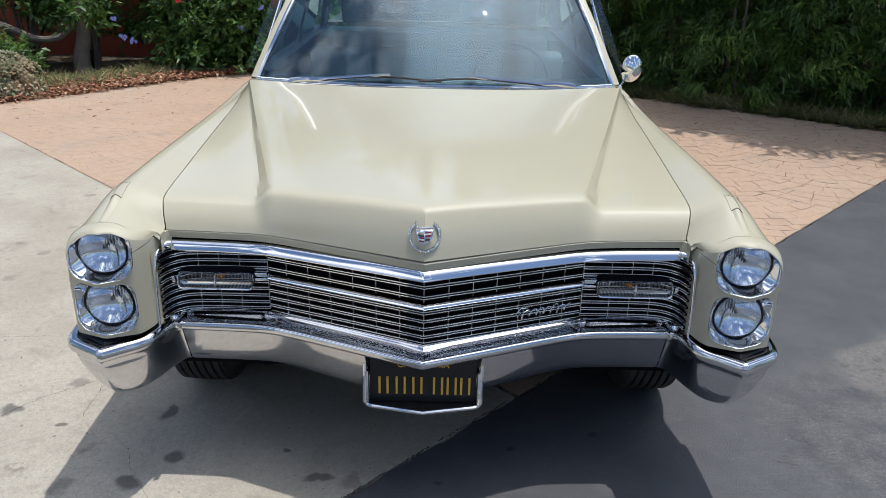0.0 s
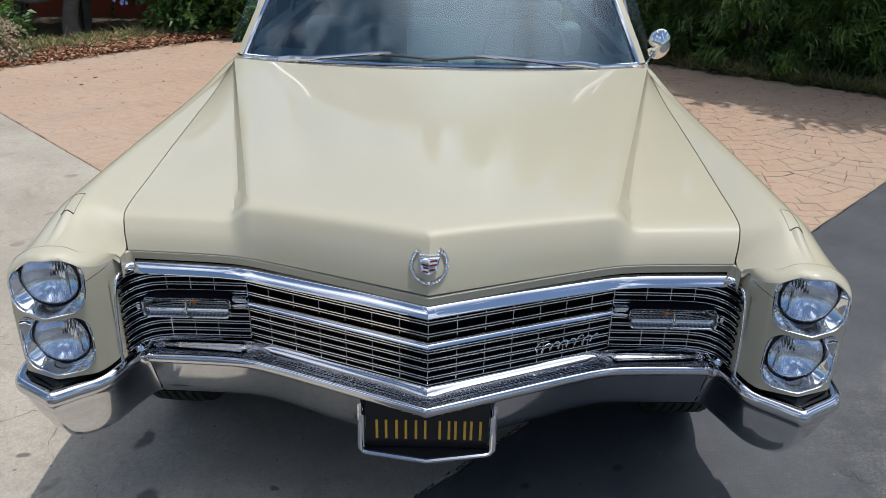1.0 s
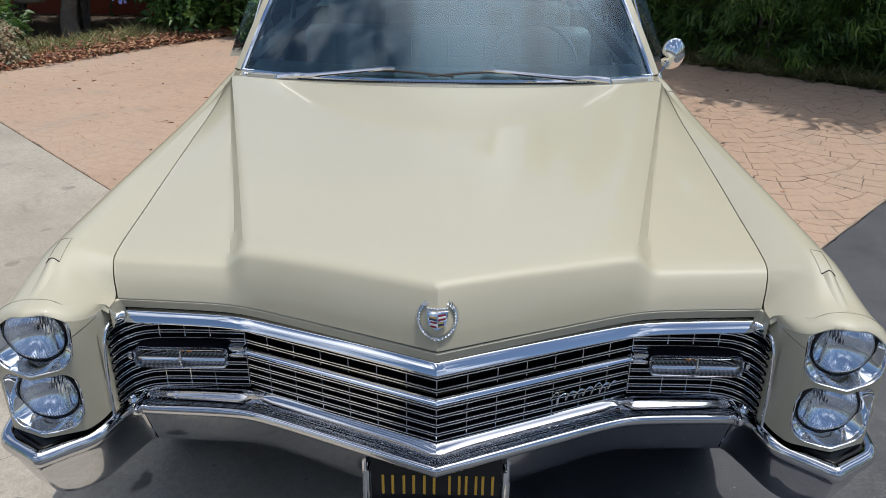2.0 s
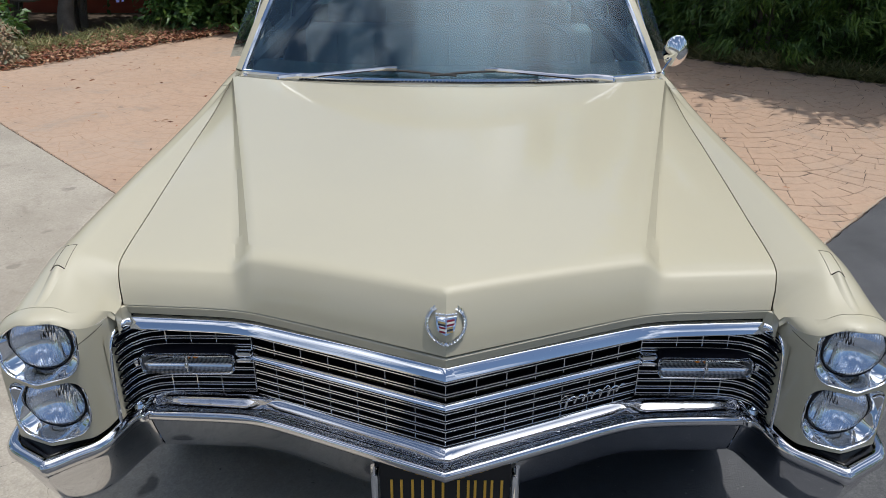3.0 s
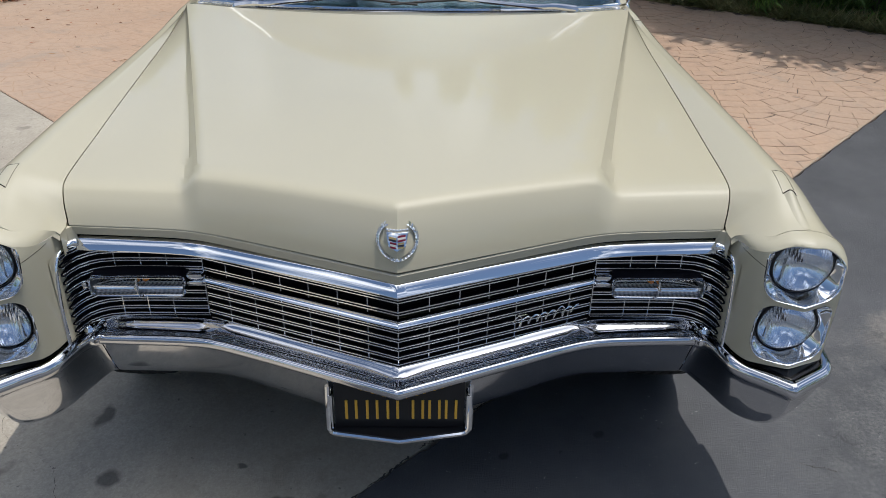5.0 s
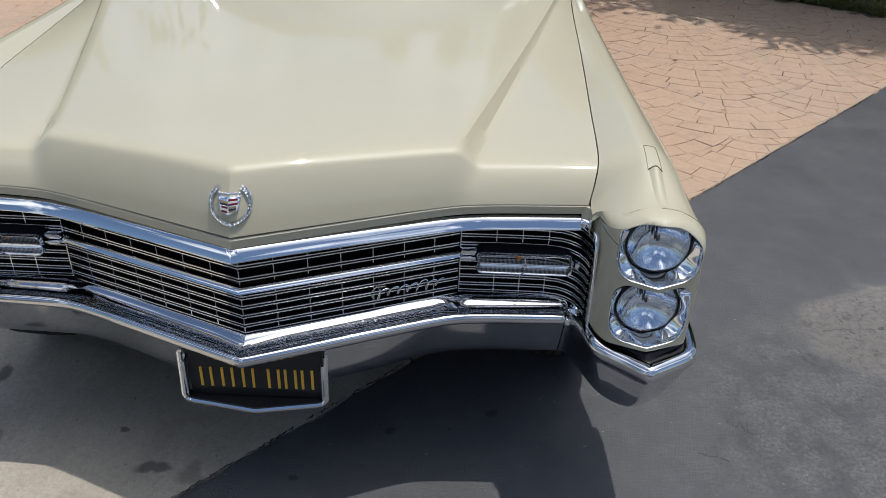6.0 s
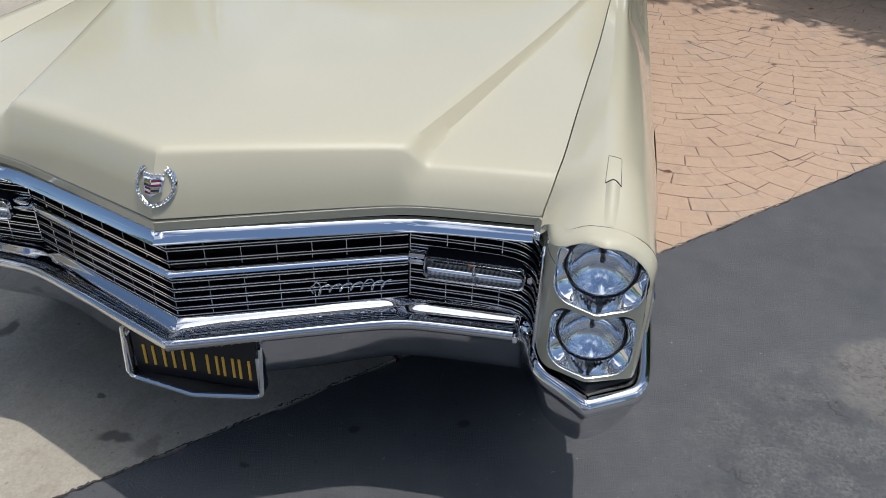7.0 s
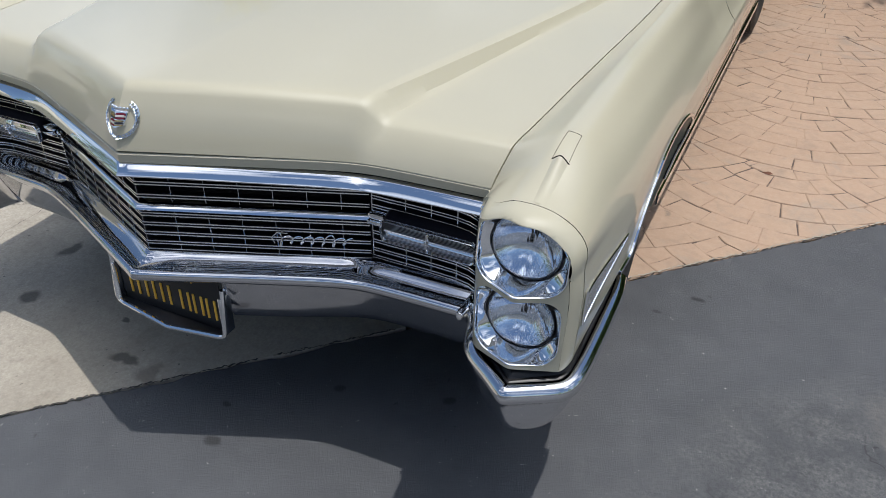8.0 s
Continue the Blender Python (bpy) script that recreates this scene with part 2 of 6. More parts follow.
# paler ground in front of the car
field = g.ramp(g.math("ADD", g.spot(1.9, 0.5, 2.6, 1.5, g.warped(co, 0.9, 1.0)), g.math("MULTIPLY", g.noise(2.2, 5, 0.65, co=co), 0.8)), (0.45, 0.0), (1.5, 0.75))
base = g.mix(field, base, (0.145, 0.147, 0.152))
# the seal coat has crumbled away beside the car, down to coarse grit
zone = g.ramp(g.math("ADD", g.spot(2.10, 2.20, 1.15, 0.95, g.warped(co, 1.8, 0.6)), g.math("MULTIPLY", g.noise(5.5, 7, 0.72, 0.4, co=co), 0.7)), (0.55, 0.0), (1.15, 1.0))
bare = g.math("MULTIPLY", zone, g.ramp(g.noise(9, 8, 0.75, 0.3, co=co), (0.42, 0.25), (0.58, 1.0)))
base = g.mix(g.math("MULTIPLY", bare, g.ramp(g.noise(85, 6, 0.85, co=co), (0.40, 0.0), (0.60, 0.9))), base, (0.20, 0.198, 0.190))
base = g.mix(g.math("MULTIPLY", zone, g.ramp(g.noise(60, 6, 0.85, 0.3, co=co), (0.56, 0.0), (0.68, 0.75))), base, (0.035, 0.036, 0.038))
# worst of it: a ravelled patch of pale, warm grit with dark hollows
ravel = g.ramp(g.math("ADD", g.spot(2.00, 2.84, 0.46, 0.34, g.warped(co, 3.5, 0.35)), g.math("MULTIPLY", g.noise(14, 7, 0.75, 0.4, co=co), 0.6)), (0.62, 0.0), (1.05, 1.0))
base = g.mix(g.math("MULTIPLY", ravel, g.ramp(g.noise(48, 6, 0.85, 0.5, co=co), (0.38, 0.1), (0.56, 0.9))), base, (0.205, 0.190, 0.172))
base = g.mix(g.math("MULTIPLY", ravel, g.ramp(g.noise(34, 6, 0.85, 0.8, co=g.warped(co, 12, 0.1)), (0.54, 0.0), (0.64, 0.9))), base, (0.040, 0.038, 0.037))
# fine wandering cracks in the seal coat
vein = g.n.new("ShaderNodeTexVoronoi")
vein.feature = "DISTANCE_TO_EDGE"
vein.inputs["Scale"].default_value = 2.6
g.l.new(g.warped(co, 7, 0.28), vein.inputs["Vector"])
hair = g.math("MULTIPLY", g.ramp(vein.outputs["Distance"], (0.002, 1.0), (0.010, 0.0)), g.math("MULTIPLY", zone, g.ramp(g.noise(3.3, 4, co=co), (0.48, 0.0), (0.58, 0.8))))
base = g.mix(hair, base, (0.028, 0.028, 0.030))
base = g.mix(g.math("MULTIPLY", chips(g, 36, 0.09, 0.05, g.warped(co, 60, 0.02)), 0.6), base, (0.42, 0.41, 0.38))
base = g.mix(g.math("MULTIPLY", chips(g, 80, 0.20, 0.06, g.warped(co, 9, 0.2)), 0.7), base, (0.36, 0.35, 0.33))
base = g.mix(g.math("MULTIPLY", chips(g, 22, 0.13, 0.10, g.warped(co, 40, 0.05)), 0.8), base, (0.025, 0.025, 0.027))
dsp = None
for sx, sy, rx, ry in ((0.29, 2.24, 0.022, 0.016), (0.58, 2.33, 0.022, 0.02), (0.10, 1.93, 0.03, 0.02), (1.10, 3.1, 0.03, 0.015), (0.05, 2.05, 0.02, 0.012), (1.0, 2.98, 0.02, 0.01)):
    s = g.spot(sx, sy, rx, ry, g.warped(co, 20, 0.03))
    dsp = s if dsp is None else g.math("MAXIMUM", dsp, s)
base = g.mix(g.math("MULTIPLY", dsp, 0.75), base, (0.012, 0.012, 0.013))
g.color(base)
g.rough(g.ramp(g.noise(4, 4, co=co), (0.3, 0.42), (0.7, 0.62)))
g.bump(g.math("ADD", g.noise(130, 5, 0.75, co=co), g.math("MULTIPLY", zone, g.math("MULTIPLY", g.noise(60, 5, 0.85, co=co), 3.0))), 0.6, 0.006)

STAMPED = material("stamped_concrete", (0.42, 0.25, 0.18), 0.75)
g = Graph(STAMPED)
co = g.place()
base = g.mix(g.ramp(g.noise(1.1, 5, co=co), (0.3, 0.0), (0.7, 1.0)), (0.335, 0.212, 0.138), (0.425, 0.288, 0.196))
base = g.mix(g.math("MULTIPLY", g.random(), 0.35), base, (0.40, 0.25, 0.165))
base = g.mix(g.math("MULTIPLY", g.ramp(g.noise(30, 5, 0.65, co=co), (0.42, 0.0), (0.75, 1.0)), 0.45), base, (0.47, 0.335, 0.24))
base = g.mix(g.math("MULTIPLY", g.ramp(g.noise(4.5, 5, 0.6, 0.5, co=co), (0.58, 0.0), (0.72, 1.0)), 0.5), base, (0.17, 0.13, 0.105))
base = g.mix(g.ramp(g.noise(0.45, 3, co=co), (0.5, 0.0), (0.75, 0.5)), base, (0.38, 0.31, 0.25))
base = g.mix(g.math("MULTIPLY", g.ramp(g.noise(14, 6, 0.7, 0.4, co=co), (0.5, 0.0), (0.66, 1.0)), 0.4), base, (0.24, 0.17, 0.13))
# grey scuffs and drips, and a dusting over everything
base = g.mix(g.math("MULTIPLY", g.ramp(g.noise(2.1, 6, 0.72, 0.8, co=g.warped(co, 5, 0.12)), (0.56, 0.0), (0.66, 1.0)), 0.55), base, (0.27, 0.225, 0.185))
base = g.mix(g.math("MULTIPLY", chips(g, 3.2, 0.10, 0.30, g.warped(co, 14, 0.10)), 0.6), base, (0.10, 0.085, 0.075))
base = g.mix(g.math("MULTIPLY", g.noise(110, 3, 0.7, co=co), 0.34), base, (0.54, 0.43, 0.33))
g.color(base)
g.bump(g.noise(55, 5, 0.7, co=co), 0.5, 0.006)
STAMPED_JOINT = material("joint_dirt", (0.10, 0.065, 0.05), 0.9)
g = Graph(STAMPED_JOINT)
# joints are silted up towards the middle and far side of the forecourt
across = g.n.new("ShaderNodeSeparateXYZ")
g.l.new(g.place(), across.inputs[0])
silt = g.noise(6, 5, 0.6, co=g.place())
open_joint = g.ramp(g.math("MULTIPLY", g.math("ADD", across.outputs["X"], 1.5), 0.3), (0.0, 0.0), (1.0, 0.16))
g.color(g.mix(g.ramp(g.math("SUBTRACT", silt, open_joint), (0.30, 0.0), (0.42, 1.0)), (0.10, 0.07, 0.055), (0.40, 0.275, 0.19)))

SOIL = material("garden_soil", (0.09, 0.065, 0.045), 0.95)
g = Graph(SOIL)
g.color(g.mix(g.noise(3, 6, 0.65, co=g.place()), (0.05, 0.035, 0.025), (0.13, 0.10, 0.07)))
g.bump(g.noise(25, 5, 0.7, co=g.place()), 0.8, 0.03)
LITTER = material("dry_leaves", (0.22, 0.10, 0.05), 0.8)
g = Graph(LITTER)
g.color(g.ramp(g.island(), (0.0, (0.10, 0.045, 0.028)), (0.35, (0.26, 0.10, 0.055)), (0.7, (0.36, 0.17, 0.09)), (1.0, (0.52, 0.34, 0.20))))


def leaf_material(name, dark, mid, light, rough=0.45):
    m = material(name, mid, rough)
    q = Graph(m)
    q.color(q.ramp(q.math("ADD", q.math("MULTIPLY", q.island(), 0.55), q.math("MULTIPLY", q.ramp(q.noise(2.6, 3, co=q.place()), (0.38, 0.0), (0.66, 1.0)), 0.5)), (0.05, dark), (0.5, mid), (0.98, light)))
    q.b.inputs["Subsurface Weight"].default_value = 0.0
    t = q.n.new("ShaderNodeBsdfTranslucent")
    t.inputs["Color"].default_value = (*[min(1, v * 1.3) for v in light], 1)
    mx = q.n.new("ShaderNodeMixShader")
    mx.inputs[0].default_value = 0.22
    q.l.new(q.b.outputs[0], mx.inputs[1])
    q.l.new(t.outputs[0], mx.inputs[2])
    q.l.new(mx.outputs[0], q.n["Material Output"].inputs["Surface"])
    return m


LEAF_NARROW = leaf_material("narrow_leaf", (0.02, 0.05, 0.014), (0.07, 0.14, 0.03), (0.22, 0.33, 0.06))
LEAF_BROAD = leaf_material("broad_leaf", (0.025, 0.06, 0.018), (0.06, 0.13, 0.03), (0.16, 0.27, 0.055))
LEAF_GRASS = leaf_material("weed_blade", (0.06, 0.09, 0.025), (0.16, 0.18, 0.06), (0.40, 0.34, 0.17), 0.6)
LEAF_SUCCULENT = leaf_material("succulent_leaf", (0.11, 0.14, 0.075), (0.22, 0.25, 0.14), (0.44, 0.29, 0.19), 0.5)
BARK = material("bark", (0.14, 0.11, 0.09), 0.9)
g = Graph(BARK)
g.color(g.mix(g.noise(14, 6, 0.7), (0.07, 0.055, 0.045), (0.24, 0.20, 0.165)))
g.bump(g.noise(30, 6, 0.7), 0.8, 0.02)
PETAL_BLUE = material("plumbago_petal", (0.32, 0.36, 0.80), 0.6)
PETAL_RED = material("hibiscus_petal", (0.65, 0.02, 0.02), 0.55)
TERRACOTTA = material("red_stucco", (0.26, 0.06, 0.04), 0.9)
g = Graph(TERRACOTTA)
g.color(g.mix(g.noise(2.2, 5), (0.33, 0.075, 0.05), (0.46, 0.12, 0.075)))
g.bump(g.noise(60, 4), 0.5, 0.01)
STUCCO = material("pale_stucco", (0.55, 0.52, 0.46), 0.9)
g = Graph(STUCCO)
g.color(g.mix(g.noise(1.5, 5), (0.48, 0.45, 0.40), (0.60, 0.57, 0.50)))
g.bump(g.noise(70, 4), 0.5, 0.01)
STONE = material("grey_stone", (0.25, 0.24, 0.22), 0.85)
g = Graph(STONE)
g.color(g.mix(g.noise(10, 6, 0.65), (0.07, 0.065, 0.06), (0.19, 0.175, 0.155)))
g.bump(g.noise(20, 6, 0.7), 0.6, 0.02)
# ---- mesh helpers ----
def lerp(a, b, f):
    return a + (b - a) * f


def smooth(f):
    f = min(1.0, max(0.0, f))
    return f * f * (3 - 2 * f)


def table(v, xs, ys):
    return float(np.interp(v, xs, ys))


def curve(v, xs, ys):
    """Like table(), but with no kinks at the given stations."""
    if v <= xs[0] or v >= xs[-1]:
        return float(ys[0] if v <= xs[0] else ys[-1])
    k = max(i for i in range(len(xs) - 1) if xs[i] <= v)
    sl = [(b - a) / (d - c) for a, b, c, d in zip(ys, ys[1:], xs, xs[1:])]
    m = [sl[0]] + [0.5 * (a + b) for a, b in zip(sl, sl[1:])] + [sl[-1]]
    h = xs[k + 1] - xs[k]
    t = (v - xs[k]) / h
    return ys[k] * (2 * t**3 - 3 * t * t + 1) + h * m[k] * (t**3 - 2 * t * t + t) + ys[k + 1] * (3 * t * t - 2 * t**3) + h * m[k + 1] * (t**3 - t * t)


def part(name, bm, mat, parent=None, label="", angle=35, flip=False):
    """Links a bmesh as one mesh object, under a thing or a part."""
    if flip:
        bmesh.ops.reverse_faces(bm, faces=bm.faces)
    me = bpy.data.meshes.new(name)
    bm.to_mesh(me)
    bm.free()
    me.materials.append(mat)
    me.polygons.foreach_set("use_smooth", [True] * len(me.polygons))
    me.set_sharp_from_angle(angle=radians(angle))
    ob = new(name, me)
    ob.parent = parent
    if label:
        tagged(ob, label)
    return ob


def plain(name, verts, faces, mat, parent=None, label="", flat=False):
    me = bpy.data.meshes.new(name)
    me.from_pydata(verts, [], faces)
    me.materials.append(mat)
    if not flat:
        me.polygons.foreach_set("use_smooth", [True] * len(me.polygons))
    ob = new(name, me)
    ob.parent = parent
    if label:
        tagged(ob, label)
    return ob


def thing(name, at, label, category, group=""):
    ob = new(name)
    ob.location = at
    ob.empty_display_size = 0.1
    return tagged(ob, label, category, group)


def grid(bm, rows, wrap=False, flip=False):
    """Quads over rows of points."""
    vs = [[bm.verts.new(p) for p in row] for row in rows]
    for a, b in zip(vs, vs[1:]):
        n = len(a)
        for i in range(n if wrap else n - 1):
            j = (i + 1) % n
            q = (a[i], a[j], b[j], b[i])
            bm.faces.new(q[::-1] if flip else q)
    return vs


def sweep(bm, path, prof, closed=True, cap=True, limit=2.0):
    """Carries a profile of (outward, up) along a path of (x, y, z); outward is to the right of the way."""
    pts = [Vector(p) for p in path]
    rows = []
    for i, p in enumerate(pts):
        a = (pts[i] - pts[i - 1]) if i else (pts[1] - pts[0])
        b = (pts[i + 1] - pts[i]) if i < len(pts) - 1 else a
        a, b = Vector((a.x, a.y, 0)).normalized(), Vector((b.x, b.y, 0)).normalized()
        t = (a + b).normalized()
        k = min(limit, 1 / max(0.3, t.dot(a)))
        s = Vector((t.y, -t.x, 0)) * k
        rows.append([p + s * u + Vector((0, 0, v)) for u, v in prof])
    vs = grid(bm, rows, wrap=closed)
    if closed and cap:
        bm.faces.new(vs[0])
        bm.faces.new(vs[-1][::-1])
    return vs


def tube(bm, path, r, n=10, cap=True):
    pts = [Vector(p) for p in path]
    rows = []
    for i, p in enumerate(pts):
        t = (pts[min(i + 1, len(pts) - 1)] - pts[max(i - 1, 0)]).normalized()
        u = t.orthogonal().normalized() if i == 0 else (u - t * u.dot(t)).normalized()
        w = t.cross(u)
        rr = r[i] if isinstance(r, (list, tuple)) else r
        rows.append([p + (u * math.cos(2 * math.pi * k / n) + w * math.sin(2 * math.pi * k / n)) * rr for k in range(n)])
    vs = grid(bm, rows, wrap=True)
    if cap:
        bm.faces.new(vs[0][::-1])
        bm.faces.new(vs[-1])


def box(bm, lo, hi, bevel=0.0, seg=2):
    made = bmesh.ops.create_cube(bm, size=1.0)["verts"]
    for v in made:
        v.co = Vector([lerp(lo[k], hi[k], v.co[k] + 0.5) for k in range(3)])
    if bevel:
        es = list({e for v in made for e in v.link_edges})
        bmesh.ops.bevel(bm, geom=es, offset=bevel, segments=seg, affect="EDGES", profile=0.5)


def revolve(bm, prof, origin, axis="Y", n=48):
    """Turns a profile of (radius, along) round an axis through origin."""
    rows = []
    for r, a in prof:
        row = []
        for k in range(n):
            c, s = math.cos(2 * math.pi * k / n) * r, math.sin(2 * math.pi * k / n) * r
            row.append(Vector(origin) + (Vector((c, a, s)) if axis == "Y" else Vector((a, c, s)) if axis == "X" else Vector((c, s, a))))
        rows.append(row)
    grid(bm, rows, wrap=True)


def spline(points, n):
    """A smooth run of n points through the given ones (Catmull-Rom)."""
    p = [np.array(q, float) for q in points]
    p = [2 * p[0] - p[1]] + p + [2 * p[-1] - p[-2]]
    out = []
    for i in range(n):
        f = i / (n - 1) * (len(p) - 3)
        k = min(int(f), len(p) - 4)
        t = f - k
        a, b, c, d = p[k : k + 4]
        out.append(0.5 * (2 * b + (c - a) * t + (2 * a - 5 * b + 4 * c - d) * t * t + (3 * b - a - 3 * c + d) * t**3))
    return [tuple(q) for q in out]


def mirrored(ob, parent=None):
    """The same part on the other side of the car."""
    me = ob.data.copy()
    co = np.empty(len(me.vertices) * 3)
    me.vertices.foreach_get("co", co)
    co[0::3] *= -1
    me.vertices.foreach_set("co", co)
    me.flip_normals()
    me.update()
    tw = new(ob.name.split(".")[0], me)
    tw.parent = parent or ob.parent
    if "label" in ob:
        tagged(tw, ob["label"])
    return tw
# ---- ground ----
J = (0.34, 2.56)


def line_a(x):
    """The straight joint between asphalt and the paved forecourt."""
    return J[1] + 1.0285 * (x - J[0])


def line_b(x):
    """The joint between concrete and the stamped paving."""
    return J[1] - 0.982 * (x - J[0])


plain("ground", [(-300, -300, -0.06), (300, -300, -0.06), (300, 300, -0.06), (-300, 300, -0.06)], [(0, 1, 2, 3)], SOIL)
tagged(bpy.data.objects["ground"], "dark bare soil under the driveway and garden", "ground", kind="structure")


def slab(name, loop, top, mat, label, category, thick=0.05):
    n = len(loop)
    v = [(x, y, top) for x, y in loop] + [(x, y, top - thick) for x, y in loop]
    f = [tuple(range(n))] + [(i + n, (i + 1) % n + n, (i + 1) % n, i) for i in range(n)]
    ob = plain(name, v, f, mat, flat=True)
    return tagged(ob, label, category, kind="structure")


rng = random.Random(4)
edge_a = []
x = -9.0
while x < 9.0:
    w = 0.006 if -1.2 < x < 4.6 else 0.02
    e = rng.uniform(-w, w) + 0.004 * math.sin(x * 23)
    edge_a.append((x + e * 0.7, line_a(x) - 0.004 - e * 0.7))
    x += rng.uniform(0.012, 0.035) if -1.0 < x < 4.6 else 0.2
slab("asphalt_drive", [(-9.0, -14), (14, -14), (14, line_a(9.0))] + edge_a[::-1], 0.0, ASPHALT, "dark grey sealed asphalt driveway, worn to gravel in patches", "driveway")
slab("concrete_drive", [(-9.0, line_a(-9.0)), (J[0] - 0.012, J[1] - 0.006), (-5.0, line_b(-5.0) - 0.012), (-14, line_b(-5) + 2), (-14, -6)], 0.003, CONCRETE, "pale concrete driveway slab with oil stains and cracks", "driveway")
BED = [(4.52, 6.87), (4.08, 7.15), (3.1, 7.85), (2.1, 8.5), (1.2, 9.1), (0.0, 9.7), (-1.2, 9.85), (-2.26, 9.6), (-3.0, 8.85), (-3.62, 8.1), (-4.18, 7.53), (-4.6, 7.42)]
slab("stamped_paving", [J] + [(4.52, line_a(4.52))] + BED[1:-1] + [(-4.6, line_b(-4.6))], -0.0024, STAMPED_JOINT, "salmon stamped concrete in a fan pattern with dark joints", "paving")
# ---- the car: x across, y from the bumper's tip to the rear, z up ----
car = thing("car", (0, 1.9, 0), "cream 1960s luxury sedan with chrome grille, parked on the driveway", "car")


def smin(a, b, k):
    return 0.5 * (a + b - math.sqrt((a - b) ** 2 + k * k))


def front(x):
    """The plan of the grille's top: a V that turns flat outboard."""
    return smin(0.030 + 0.42 * abs(x), 0.199 + 0.055 * abs(x), 0.02)


def bumper_line(x):
    return smin(0.435 * abs(x), 0.184 + 0.03 * abs(x), 0.02)


SEAM_Y = [0.20, 0.243, 0.262, 0.285, 0.31, 0.40, 0.55, 0.80, 1.10, 1.40, 1.70]


def seam_x(y):
    return curve(y, SEAM_Y, [0.7395, 0.7405, 0.7490, 0.7560, 0.7607, 0.7685, 0.7770, 0.7925, 0.8110, 0.8250, 0.8400])


def crease_x(y):
    return 0.44 + (max(y, 0.25) - 0.25) * 0.27


def hood_end(x):
    """The hood's rear edge, bowed like the foot of the windshield."""
    return 1.47 + 0.19 * (x / 0.83) ** 2


def hood_z(x, y):
    x = abs(x)
    z = curve(y, [0.05, 0.6, 0.8, 1.0, 1.2, 1.47, 1.70], [0.923, 0.938, 0.9445, 0.9525, 0.9640, 0.9845, 1.002])
    c = crease_x(y)
    f = min(x, c) / c
    z -= 0.009 * f + 0.013 * f * f
    drop = curve(y, [0.2, 0.75, 1.65], [0.042, 0.030, 0.010])
    z -= drop * smooth((x - c + 0.008) / table(y, [0.2, 0.5, 1.6], [0.052, 0.034, 0.018]))
    # beyond the crease the panel falls away to the fender
    z -= curve(y, [0.4, 0.8, 1.1, 1.4, 1.66], [0.0, 0.006, 0.017, 0.030, 0.030]) * min(1.0, max(0.0, (x - c) / max(0.02, seam_x(y) - c)))
    return z


def full(xs):
    return [-x for x in xs[:0:-1]] + list(xs)


# hood
bm = bmesh.new()
us = [i / 40 for i in range(41)] + [1 + (i + 1) / 26 for i in range(26)]
rows = []
nose = [0.0, 0.2, 0.4, 0.6, 0.76, 0.86]
for u in full(us):
    sgn, w = (-1 if u < 0 else 1), abs(u)

    def across(y):
        c = crease_x(y)
        return sgn * (w * c if w <= 1 else c + (w - 1) * (seam_x(y) - c))

    x0 = across(0.24)
    y0, z0 = front(x0) + 0.004, 0.797 - 0.004 * min(1, abs(x0) / 0.44)
    soft = lerp(0.25, 1.0, smooth(abs(x0) / 0.42))
    y1 = y0 + 0.062
    z1 = hood_z(x0, y1)
    row = [(x0, y0 + 0.02, z0 - 0.001), (x0, y0 + 0.003, z0 - 0.002)]
    for f in nose:
        bulge = 0.010 * math.sin(math.pi * f * 0.9)
        py = lerp(y0, y1, f) - bulge
        row.append((across(py), py, lerp(z0, z1, f)))
    a = Vector(row[-1])
    cnr = Vector((across(y1), y1 - 0.004, z1 + 0.001))
    e = 0.012 + 0.035 * soft
    b = Vector((across(y1 + e), y1 + e, hood_z(across(y1 + e), y1 + e)))
    for k in range(1, 6):
        t = k / 6
        row.append(a * (1 - t) ** 2 + cnr * 2 * t * (1 - t) + b * t * t)
    end = hood_end(across(1.6))
    for k in range(1, 111):
        y = lerp(y1 + e, end, (k / 110) ** 1.1)
        xx = across(y)
        row.append((xx, y, hood_z(xx, y)))
    row.append((row[-1][0], row[-1][1] + 0.002, row[-1][2] - 0.02))
    rows.append(row)
edge = [[(p[0] + s * 0.0005, p[1], p[2] - 0.05) for p in r] for s, r in ((-1, rows[0]), (1, rows[-1]))]
grid(bm, [edge[0]] + rows + [edge[1]], flip=True)
HOOD_EDGE = sorted((tuple(q) for q in rows[-1][2:-1]), key=lambda q: q[1])
part("hood", bm, PAINT, car, "cream hood with a raised centre and a middle crease", angle=28)

# painted header between hood and grille
hx = full([i * 0.018 for i in range(42)])
bm = bmesh.new()
rows = [[(x, front(x) + d, z) for x in hx] for d, z in ((0.03, 0.7925), (0.006, 0.7915), (0.003, 0.789), (0.005, 0.770), (0.02, 0.765))]
grid(bm, rows)
part("header_panel", bm, PAINT, car, flip=True)
bm = bmesh.new()
grid(bm, [[(x, front(x) + 0.03, z) for x in hx] for z in (0.73, 0.83)])
part("header_backing", bm, BLACK, car)

# chrome moulding over the grille
mx = full([i * 0.0182 for i in range(41)])
bm = bmesh.new()
prof = [(-0.016, -0.015), (0.006, -0.015), (0.0102, -0.0130), (0.0108, -0.0105), (0.0088, -0.0070), (-0.0035, 0.0095), (-0.0075, 0.0120), (-0.016, 0.0125)]
sweep(bm, [(x, front(x), 0.757 - 0.008 * smooth(abs(x) / 0.5)) for x in mx], prof[::-1])
part("grille_moulding", bm, CHROME, car, angle=32)


